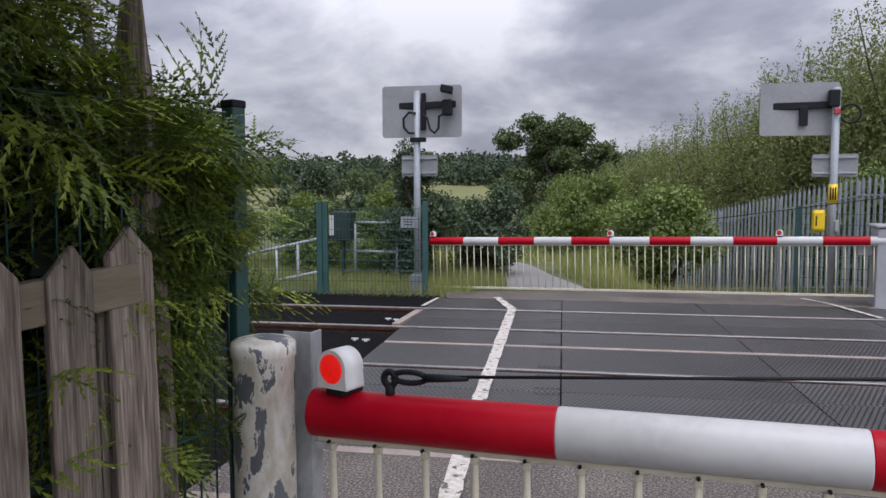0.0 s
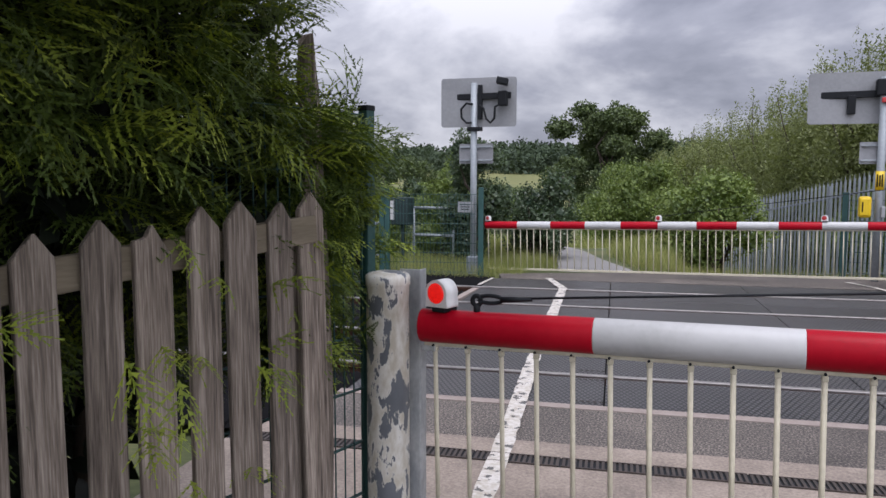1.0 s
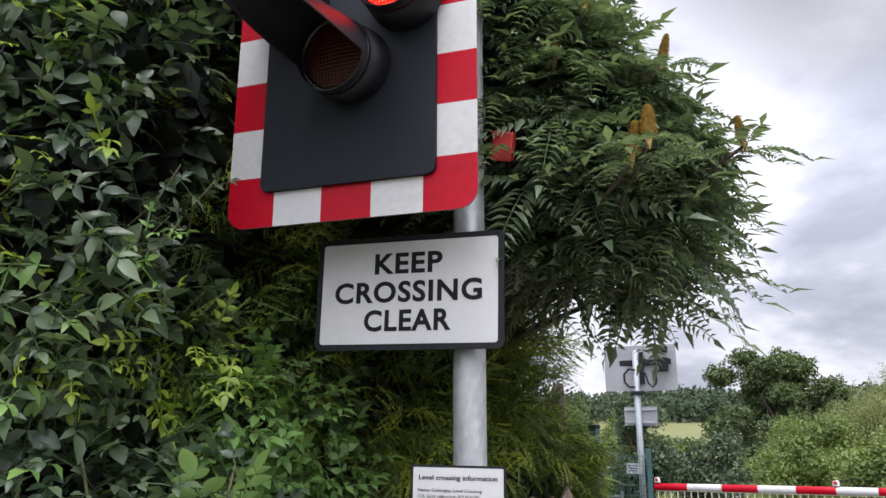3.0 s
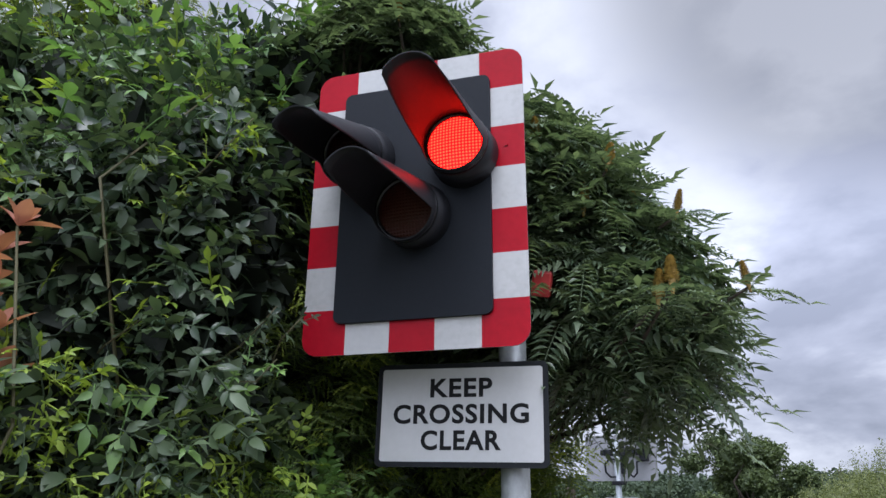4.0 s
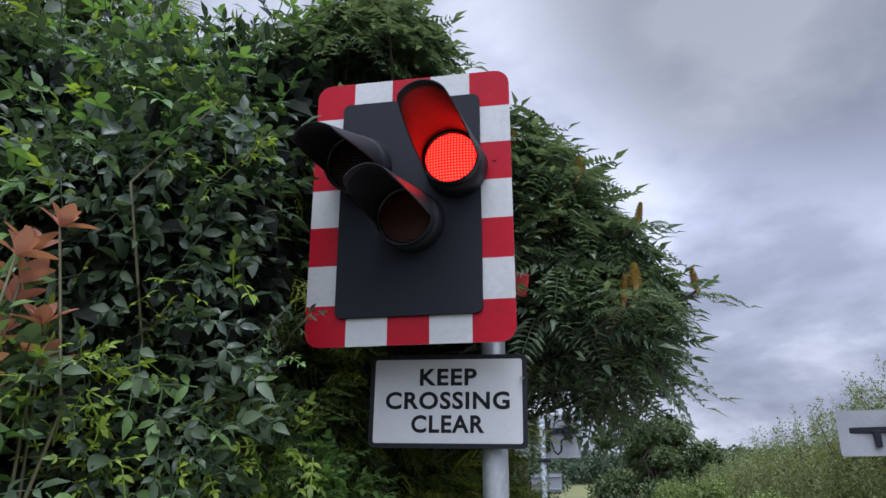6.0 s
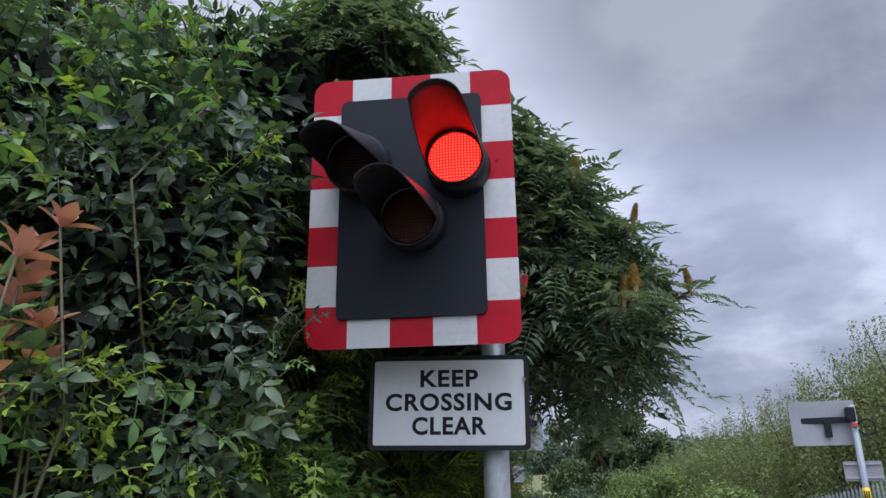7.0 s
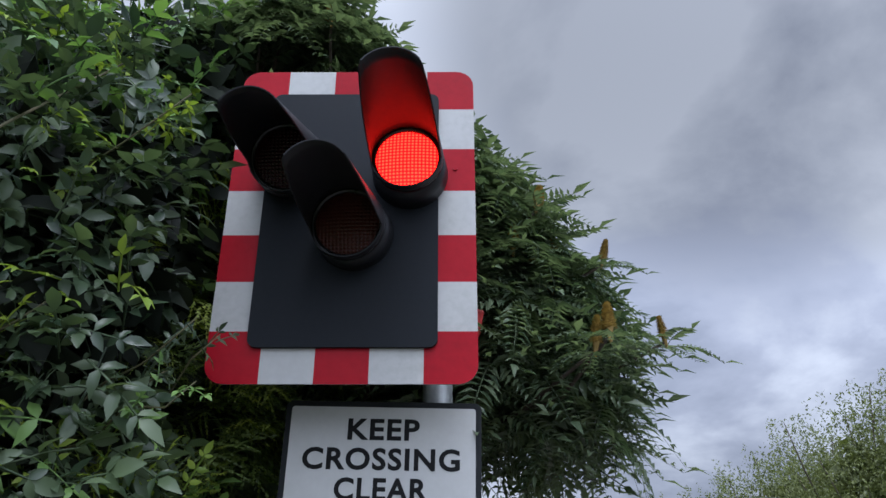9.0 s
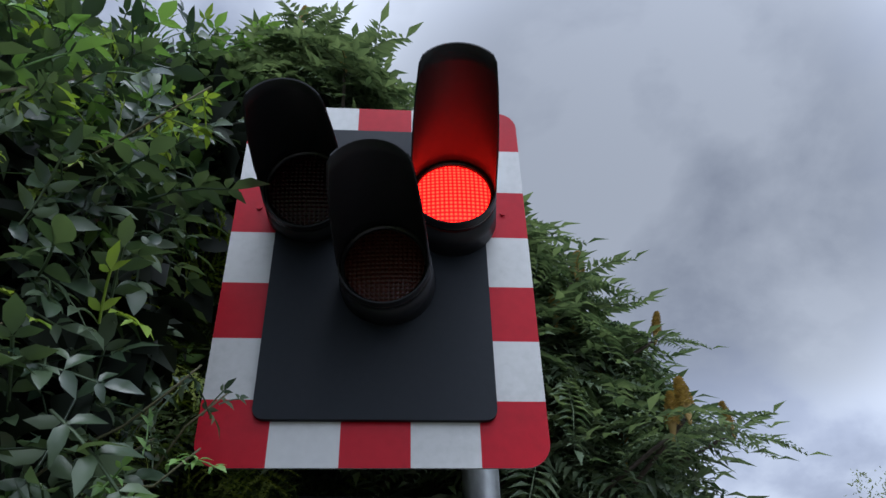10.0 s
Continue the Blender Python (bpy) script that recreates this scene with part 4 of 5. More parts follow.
def dead_stump():
    s = thing("dead_trunk", pose(-1.03, 1.52, 0, 0, 0, 20), "bare grey weathered trunk with a splintered top", "dead tree")
    rng = np.random.default_rng(3)
    bm = bmesh.new()
    rows = []
    for j in range(13):
        z = 2.07 * j / 12
        ring = []
        for k in range(12):
            a = 2 * math.pi * k / 12
            r = 0.030 * (1 + 0.18 * math.sin(3 * a + z)) * (1.35 - 0.3 * z / 2.3)
            top = z - (0.18 * max(0, math.sin(2 * a + 0.6)) if j == 12 else 0) + (rng.uniform(-0.04, 0.03) if j == 12 else 0)
            ring.append(bm.verts.new((r * math.cos(a) + 0.02 * math.sin(z * 2), r * 0.8 * math.sin(a), top)))
        rows.append(ring)
    for a, b in zip(rows, rows[1:]):
        for k in range(12):
            bm.faces.new((a[k], a[(k + 1) % 12], b[(k + 1) % 12], b[k]))
    bm.faces.new(rows[-1])
    part("trunk", bm, FENCE_WOOD, s)
    part("side_stub", tubed([(-0.02, 0.02, 1.3), (-0.11, 0.05, 1.75), (-0.14, 0.05, 2.05)], [0.02, 0.017, 0.013], 8), FENCE_WOOD, s)


dead_stump()

# ---- the far side ----


def far_sign(m, wide, high, post_x, post_top, kind):
    s = thing("crossing_sign", m, "grey back of a warning board on a galvanised post", "road sign", "crossing signs on the far side")
    part("post", tubed([(0, 0, -0.3), (0, 0, post_top)], 0.057, 16), GALV_FAR, s)
    z = post_top - high / 2 + 0.10
    part("board", plate(outline_round(wide, high, 0.05), 0.06, 0.075), SIGN_GREY, s, "grey back of the board", at=pose(post_x, 0, z, 0, 0, 8))
    if kind == "camera":
        part("bracket", boxed((0.58, 0.05, 0.11), (-0.31, 0.03, z + 0.10), 0.01), BLACK, s, "black mounting bar")
        part("bracket", boxed((0.62, 0.05, 0.11), (0.36, 0.03, z + 0.10), 0.01), BLACK, s, "black mounting bar")
        part("upright", boxed((0.08, 0.05, 0.6), (0.11, 0.02, z), 0.01), BLACK, s)
        part("camera_body", boxed((0.20, 0.22, 0.11), (0.55, -0.08, z + 0.33), 0.015, pose(0, 0, 0, 0, 12, 15)), BLACK, s, "small black camera")
        part("lamp_box", boxed((0.16, 0.12, 0.26), (0.55, -0.04, z + 0.04), 0.02), BLACK, s)
        part("cable", tubed([(0.0, -0.07, z - 0.04), (-0.12, -0.06, z - 0.02), (-0.22, -0.06, z - 0.12), (-0.21, -0.06, z - 0.27), (-0.12, -0.06, z - 0.36), (-0.02, -0.06, z - 0.36)], 0.02, 8), BLACK, s, "looped black cable")
        part("cable", tubed([(0.12, -0.06, z - 0.06), (0.2, -0.06, z - 0.12), (0.25, -0.06, z - 0.3), (0.33, -0.06, z - 0.37), (0.4, -0.06, z - 0.3), (0.41, -0.06, z - 0.1), (0.5, -0.06, z - 0.06)], 0.02, 8), BLACK, s, "looped black cable")
        part("clamp", boxed((0.24, 0.16, 0.07), (0.02, 0, z - high / 2 - 0.04), 0.01), BLACK, s)
    else:
        part("bracket", boxed((1.0, 0.05, 0.11), (post_x + 0.03, 0.03, z + 0.05), 0.01), BLACK, s, "black mounting bar")
        part("upright", boxed((0.12, 0.05, 0.30), (post_x + 0.05, 0.02, z - 0.11), 0.01), BLACK, s)
        part("clamp", boxed((0.16, 0.18, 0.26), (-0.04, 0.0, z + 0.14), 0.02), BLACK, s)
        part("cable", tubed([(0.19 + 0.14 * math.cos(a), -0.05, z - 0.10 + 0.14 * math.sin(a)) for a in (2.8 - 5.6 * k / 18 for k in range(19))], 0.018, 8), BLACK, s, "looped black cable")
        part("junction_box", boxed((0.085, 0.09, 0.08), (0.0, -0.05, z - 0.06), 0.01), RED_PLASTIC, s, "small red junction box")
    zp = z - high / 2 - 0.47
    part("small_plate", plate(outline_round(0.64, 0.35, 0.02), 0.06, 0.07), SIGN_GREY, s, "small grey plate", at=pose(0.02, 0, zp))
    for dz in (-0.12, 0.12):
        part("plate_rail", boxed((0.6, 0.03, 0.03), (0.02, 0.045, zp + dz), 0.004), GALV_FAR, s)
    return s


fs = far_sign(pose(-4.27, 11.72, -0.05), 1.36, 0.86, 0.07, 3.37, "camera")
part("notice", plate(outline_round(0.30, 0.19, 0.01), -0.075, -0.065), GREY_BOX, fs, "small pale notice", at=pose(-0.12, 0, 1.19, 0, 0, 0))
for k in range(3):
    part("writing", boxed((0.20 - 0.03 * k, 0.003, 0.014), (-0.13, -0.077, 1.24 - 0.045 * k)), LETTER, fs)
part("base_shroud", boxed((0.2, 0.2, 0.42), (0, 0, 0.1), 0.02), GALV_FAR, fs)
rs = far_sign(pose(2.18, 12.90, 0.0), 1.16, 0.82, -0.5, 3.25, "plain")
band = part("yellow_band", ring_band(0.058, 0.064, -0.15, 0.15, 20), YELLOW, rs, "yellow band with black marks", at=pose(0, 0, 1.62, 90))
for a, h in ((-40, 0.2), (-8, 0.18), (22, 0.2)):
    part("writing", boxed((0.022, 0.004, h), (0.066 * math.sin(radians(a)), -0.066 * math.cos(radians(a)), 1.62), 0.0, pose(0, 0, 0, 0, 0, a)), LETTER, rs)


def telephone():
    t = thing("emergency_telephone", pose(1.98, 12.84, 1.20), "yellow plastic emergency telephone box on the post", "telephone")
    part("case", boxed((0.18, 0.15, 0.34), (0, 0, 0), 0.04), YELLOW, t)
    part("door", boxed((0.13, 0.02, 0.26), (-0.01, -0.078, 0), 0.008), YELLOW, t)
    part("writing", boxed((0.02, 0.004, 0.16), (-0.04, -0.091, 0.0)), LETTER, t)


telephone()
meter = thing("junction_box", pose(2.24, 12.86, 1.12), "small pale grey junction box on the post", "junction box")
part("case", boxed((0.06, 0.06, 0.18), (0, 0, 0), 0.01), GREY_BOX, meter)
part("lid", boxed((0.05, 0.01, 0.16), (0, -0.033, 0), 0.004), GREY_BOX, meter)


def palisade():
    f = thing("palisade_fence", pose(2.9, 14.5, 0), "galvanised steel palisade fence with pointed pales stepping down a bank", "fence")
    w = 0.034
    bm = bmesh.new()
    prof = [(-w, 0.0), (-w * 0.45, -0.018), (0, -0.006), (w * 0.45, -0.018), (w, 0.0)]
    low = [bm.verts.new((x, y, -0.5)) for x, y in prof]
    mid = [bm.verts.new((x, y, 1.78)) for x, y in prof]
    top = [bm.verts.new((x * 0.75, y, z)) for (x, y), z in zip(prof, (1.86, 1.83, 1.93, 1.83, 1.86))]
    for a, b in ((low, mid), (mid, top)):
        for k in range(4):
            bm.faces.new((a[k], a[k + 1], b[k + 1], b[k]))
    back = bmesh.ops.extrude_face_region(bm, geom=bm.faces[:])
    bmesh.ops.translate(bm, verts=[v for v in back["geom"] if isinstance(v, bmesh.types.BMVert)], vec=(0, 0.004, 0))
    bmesh.ops.recalc_face_normals(bm, faces=bm.faces[:])
    me = bpy.data.meshes.new("pale")
    bm.to_mesh(me)
    bm.free()
    way = Vector((-1.4, 2.8, 0)).normalized()
    turn = math.degrees(math.atan2(way.y, way.x)) + 180
    def drop(s):
        return 0.04 - (0.135 * s if s > 0 else 0.0)
    for k in range(-14, 50):
        s = k * 0.148
        part("pale", me, GALV_FAR, f, at=pose(way.x * s, way.y * s, drop(s), 0, 0, turn))
    bm = bmesh.new()
    for z in (-0.05, 1.55):
        tube(bm, [(way.x * s, way.y * s + 0.03, z + drop(s)) for s in (-2.1, -1, 0, 1, 2.5, 5.0, 7.3)], 0.022, 6)
    part("fence_rail", bm, GALV_FAR, f)
    for s in (-2.1, 0.1, 2.4, 4.8, 7.2):
        part("fence_post", boxed((0.06, 0.09, 2.1), (way.x * s, way.y * s + 0.08, 0.75 + drop(s)), 0.004), GALV_FAR, f)


palisade()


def green_fence_far(m, length, label):
    f = thing("mesh_fence", m, label, "fence", "green mesh fences")
    n = max(1, round(length / 2.05))
    for k in range(n + 1):
        x = length * k / n
        part("fence_post", boxed((0.09, 0.07, 1.75), (x, 0, 0.65), 0.006), GREEN_STEEL, f)
    for k in range(n):
        mesh_panel("mesh_panel", f, length * k / n + 0.05, length * (k + 1) / n - 0.05, -0.15, 1.40, GREEN_STEEL, 0.06, 0.18, 0.0045)
    return f


green_fence_far(pose(-5.68, 11.10, -0.03, 0, 0, 15), 1.68, "dark green welded mesh fence panel beside the far barrier")
green_fence_far(pose(-9.72, 9.98, -0.03, 0, 0, 15.2), 4.1, "dark green welded mesh fence running beside the railway")
green_fence_far(pose(1.75, 13.25, -0.1, 0, 0, -12), 2.06, "dark green mesh fence panel behind the telephone post")


def handrail(m, pts, posts, label, drop=0.55):
    h = thing("handrail", m, label, "handrail", "steel handrails")
    for dz in (0, -drop):
        part("rail_bar", tubed([(x, y, z + dz) for x, y, z in pts], 0.028, 8), GALV_FAR, h)
    for x, y, z in posts:
        part("rail_post", tubed([(x, y, z - 1.15), (x, y, z)], 0.028, 8), GALV_FAR, h)


handrail(pose(-6.2, 11.9, 0), [(0, 0, 0.82), (-1.7, 0, 0.45), (-4, -0.3, -0.05)], [(-0.47, 0, 0.72), (-0.92, 0, 0.65), (-2.6, -0.1, 0.26)], "sloping galvanised tubular handrail beside the path", 0.6)
handrail(pose(-6.0, 12.9, 0), [(0.0, 0, 1.07), (0.87, 0, 1.07)], [(0.87, 0, 1.07), (0.0, 0, 1.07)], "galvanised tubular rail behind the mesh fence")
cab = thing("equipment_cabinet", pose(-6.5, 12.8, -0.1), "dark green equipment cabinet behind the mesh fence", "cabinet")
part("body", boxed((0.40, 0.3, 0.55), (0.3, 0, 1.1), 0.02), DARK_GREEN, cab)
part("door", boxed((0.32, 0.02, 0.45), (0.3, -0.158, 1.1), 0.006), DARK_GREEN, cab)
part("label_plate", boxed((0.09, 0.01, 0.38), (0.14, -0.172, 1.12), 0.003), SIGN_WHITE, cab, "white plate with faded marks")
part("plinth", boxed((0.06, 0.06, 1.0), (0.3, 0, 0.38), 0.01), DARK_GREEN, cab)

# ---- plants ----


def cypress_hedge():
    rng = np.random.default_rng(11)
    h = thing("cypress_hedge", pose(-1.6, 0.8, 0), "dense dark cypress hedge with yellow-green tips over the fence", "hedge")
    o = np.array((-1.6, 0.8, 0.0))
    blobs = [((-1.42, 0.35, 2.05), (0.36, 0.4, 0.45)), ((-1.36, 0.75, 2.0), (0.38, 0.4, 0.5)), ((-1.30, 1.12, 1.95), (0.36, 0.36, 0.48)), ((-1.40, 0.9, 2.6), (0.40, 0.5, 0.45)), ((-1.5, 0.45, 2.75), (0.4, 0.5, 0.5)), ((-1.16, 1.58, 1.42), (0.24, 0.26, 0.42)), ((-1.72, 0.85, 1.95), (0.72, 0.9, 0.85)), ((-1.85, 0.35, 2.3), (0.75, 0.8, 1.0)), ((-1.28, 1.50, 1.52), (0.30, 0.36, 0.38)), ((-2.2, 0.9, 2.7), (0.75, 0.8, 0.95)), ((-1.95, 0.6, 1.0), (0.75, 1.2, 1.0)), ((-1.85, -0.25, 2.2), (0.6, 0.6, 1.2)), ((-2.6, 0.7, 3.9), (0.8, 0.75, 1.1)), ((-3.5, -0.2, 4.2), (0.8, 0.8, 1.2)), ((-1.32, 1.38, 1.62), (0.36, 0.40, 0.26)), ((-1.05, 1.60, 1.58), (0.16, 0.20, 0.24))]
    blobs = [(tuple(np.array(c) - o), r) for c, r in blobs]
    def behind_fence(q):
        x, y, z = q[:, 0] + o[0], q[:, 1] + o[1], q[:, 2]
        line = -1.0 + (y - 1.1) * 0.268
        return ((x > -2.35) | (z > 3.0)) & (z > 0.9) & ((z > 1.66) | (x < line - 0.16)) & (x < line + 0.08) & ~((y < 0.25) & (x > -1.32) & (z > 1.6)) & ~((z > 1.80) & ((x + 1.0) * 0.81 + (y - 1.51) * 0.59 > -0.13))
    for name, mat, count, seed, depth, size in (("foliage", CONIFER, 6400, 1, 0.14, (0.7, 1.2)), ("young_foliage", CONIFER_TIP, 1900, 2, 0.04, (0.7, 1.3))):
        for variant in range(2):
            t = cypress_spray(0.24, 0.12, 12, seed + 10 * variant, 7)
            p, n = shell(rng, blobs, count // 2, depth, 0.16, behind_fence)
            foliage(name, mat, h, t, rng, p, n, size, 0.9, 0.8, -0.18, 0.55, "fresh yellow-green tips" if seed == 2 else "", 0.45)
    # the hedge's end, grown through the mesh fence up to its post
    end = [(tuple(np.array(c) - o), r) for c, r in (((-1.14, 1.58, 1.52), (0.11, 0.13, 0.30)), ((-1.07, 1.66, 1.58), (0.08, 0.09, 0.24)), ((-1.14, 1.57, 1.12), (0.07, 0.11, 0.25)))]
    for name, mat, count in (("foliage", CONIFER, 900), ("young_foliage", CONIFER_TIP, 220)):
        p, n = shell(rng, end, count, 0.15, 0.2)
        foliage(name, mat, h, cypress_spray(0.14, 0.08, 10, 44), rng, p, n, (0.6, 1.1), 0.9, 0.8, -0.15, 0.55, "", 0.45)
    # added blades fill the core; their near-black colour paints the shade in there
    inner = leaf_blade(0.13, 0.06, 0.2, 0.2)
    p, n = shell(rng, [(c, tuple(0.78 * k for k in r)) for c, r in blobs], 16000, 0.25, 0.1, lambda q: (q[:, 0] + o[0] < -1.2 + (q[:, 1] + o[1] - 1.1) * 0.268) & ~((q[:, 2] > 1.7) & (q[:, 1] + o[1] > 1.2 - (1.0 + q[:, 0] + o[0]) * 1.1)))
    foliage("inner_foliage", LEAF_SHADE, h, inner, rng, p, n, (0.8, 1.6), 0.2, 1.6, 0.2, 1.0, "inner foliage coloured near-black as shade")
    stems("trunk", BARK, h, rng, (-0.2, 0, 0), [(-0.2, 0.1, 2.6), (-0.4, -0.6, 2.7), (0.0, 0.5, 2.1)], 0.06, 0.015)
    # thin bare twigs at the hedge's end
    twigs = [((-1.25, 1.15, 2.2), (-0.86, 1.32, 2.42)), ((-1.2, 1.2, 2.15), (-0.80, 1.4, 2.30)), ((-1.15, 1.3, 2.2), (-0.92, 1.3, 2.36))]
    for a, b in twigs:
        stems("stem", BARK, h, rng, tuple(np.array(a) - o), [tuple(np.array(b) - o)], 0.004, 0.0015, 0.15, 5)
    # loose sprays through and over the pickets
    p = np.array([(-1.02 + rng.uniform(-0.06, 0.1), rng.uniform(0.2, 1.5), rng.uniform(0.6, 1.5)) for _ in range(26)]) - o
    n = np.tile(np.array((0.85, -0.35, 0.1)), (len(p), 1))
    foliage("loose_sprays", CONIFER_TIP, h, cypress_spray(0.22, 0.10, 10, 33), rng, p, n, (0.6, 1.1), 1.0, 0.5, 0.0, 0.4, "fresh sprays pushing between the pickets")


def mixed_hedge():
    rng = np.random.default_rng(21)
    h = thing("shrub_hedge", pose(-2.0, -1.0, 0), "tall tangled mixed hedge of dark green compound leaves", "hedge")
    o = np.array((-2.0, -1.0, 0.0))
    blobs = [((-2.0, -0.9, 1.3), (0.85, 1.15, 1.5)), ((-1.95, -0.75, 2.75), (0.90, 0.85, 1.05)), ((-2.6, -1.6, 2.2), (0.9, 1.0, 1.6)), ((-1.62, -0.95, 2.6), (0.5, 0.50, 0.85)), ((-1.55, -0.4, 1.25), (0.38, 0.4, 0.7)), ((-2.3, -0.4, 3.5), (0.8, 0.7, 0.75)), ((-2.35, -1.15, 3.3), (0.6, 0.6, 0.6)), ((-1.72, -0.3, 3.6), (0.55, 0.5, 0.7))]
    blobs = [(tuple(np.array(c) - o), r) for c, r in blobs]
    def clear(q):
        x, y, z = q[:, 0] + o[0], q[:, 1] + o[1], q[:, 2]
        return (x > -2.9) & (z > 0.15) & ~((x > -1.38) & (y > -0.82) & (z > 1.95)) & ~((x > -1.36 - 0.59 * (y + 0.626)) & (z > 1.9) & (z < 3.3))
    kinds = (("leaves", LEAF, 4300, pinnate(3, 0.17, 0.075, 0.036, 0.5, 62), 0.28, (0.6, 1.2)), ("leaves", LEAF, 4000, pinnate(2, 0.13, 0.085, 0.045, 0.4, 58, broad=True), 0.32, (0.55, 1.1)), ("climber_leaves", LEAF, 3200, leaf_blade(0.07, 0.05, 0.2, 0.3, broad=True), 0.12, (0.7, 1.4)), ("fresh_leaves", LEAF_FRESH, 640, pinnate(2, 0.14, 0.085, 0.042, 0.3, 60), 0.05, (0.7, 1.2)), ("young_leaves", LEAF_YOUNG, 260, pinnate(2, 0.11, 0.06, 0.026, 0.2, 50), 0.03, (0.6, 1.1)))
    for name, mat, count, t, depth, size in kinds:
        p, n = shell(rng, blobs, count, depth, 0.3, clear)
        foliage(name, mat, h, t, rng, p, n, size, 0.7, 1.25, 0.08, 0.6)
    # filler leaves within the hedge, coloured near-black to stand for its inner shade
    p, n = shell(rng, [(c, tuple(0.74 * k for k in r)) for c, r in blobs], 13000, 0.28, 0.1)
    foliage("inner_leaves", LEAF_SHADE, h, leaf_blade(0.13, 0.08, 0.2, 0.2), rng, p, n, (0.8, 1.5), 0.2, 1.6, 0.2, 1.0, "shaded inner leaves")
    tops, ways = shell(rng, blobs, 60, 0.05, 0.3, clear)
    stems("stem", STEM, h, rng, (0.1, 0.1, 0), [tuple(q) for q in tops], 0.014, 0.003, 0.25, 5)
    # brighter shoots along the hedge's top
    for mat, count, t in ((LEAF_FRESH, 680, pinnate(2, 0.14, 0.085, 0.042, 0.3, 60)), (LEAF_YOUNG, 260, pinnate(2, 0.11, 0.06, 0.026, 0.2, 50))):
        p, n = shell(rng, [blobs[1], blobs[5], blobs[6], blobs[7]], count, 0.06, 0.3, lambda q: clear(q) & (q[:, 2] > 2.75))
        foliage("top_leaves", mat, h, t, rng, p, n, (0.7, 1.2), 0.7, 1.25, 0.08, 0.6)
    # climbers over the gap towards the picket fence
    near_end = [(tuple(np.array(c) - o), r) for c, r in (((-1.55, -0.05, 1.85), (0.28, 0.42, 0.45)), ((-1.56, 0.05, 1.4), (0.26, 0.42, 0.4)), ((-1.62, 0.2, 2.1), (0.22, 0.3, 0.35)))]
    for name, mat, count, t in (("climber_leaves", LEAF, 420, pinnate(2, 0.13, 0.08, 0.045, 0.4, 58)), ("fresh_leaves", LEAF_FRESH, 330, pinnate(2, 0.12, 0.075, 0.04, 0.3, 60))):
        p, n = shell(rng, near_end, count, 0.2, 0.3)
        foliage(name, mat, h, t, rng, p, n, (0.6, 1.2), 0.7, 1.0, 0.1, 0.5)
    # a loose shoot across the corner of the signal board, and bright shoots beside the lamps
    for base, tip, count, mat in (((-1.45, -0.75, 2.2), (-1.02, -0.78, 2.53), 9, LEAF), ((-1.5, -0.9, 2.1), (-1.12, -0.85, 2.42), 9, LEAF), ((-1.4, -0.95, 2.22), (-1.02, -0.90, 2.54), 11, LEAF), ((-1.4, -0.98, 2.15), (-0.98, -0.92, 2.36), 12, LEAF_FRESH), ((-1.5, -1.1, 2.8), (-1.0, -1.1, 3.12), 8, LEAF_YOUNG), ((-1.6, -1.2, 2.3), (-1.22, -1.2, 2.5), 8, LEAF_YOUNG)):
        a, b = np.array(base) - o, np.array(tip) - o
        f = np.linspace(0.25, 1.0, count)[:, None]
        p = a + (b - a) * f + rng.normal(size=(count, 3)) * 0.015
        n = np.tile(unit((b - a)[None]), (count, 1))
        foliage("shoot_leaves", mat, h, pinnate(2, 0.10, 0.05, 0.024, 0.3, 58), rng, p, n, (0.6, 1.0), 0.6, 1.5, 0.1, 0.5)
        stems("stem", STEM, h, rng, tuple(a), [tuple(b)], 0.004, 0.002, 0.1, 5)
    return h


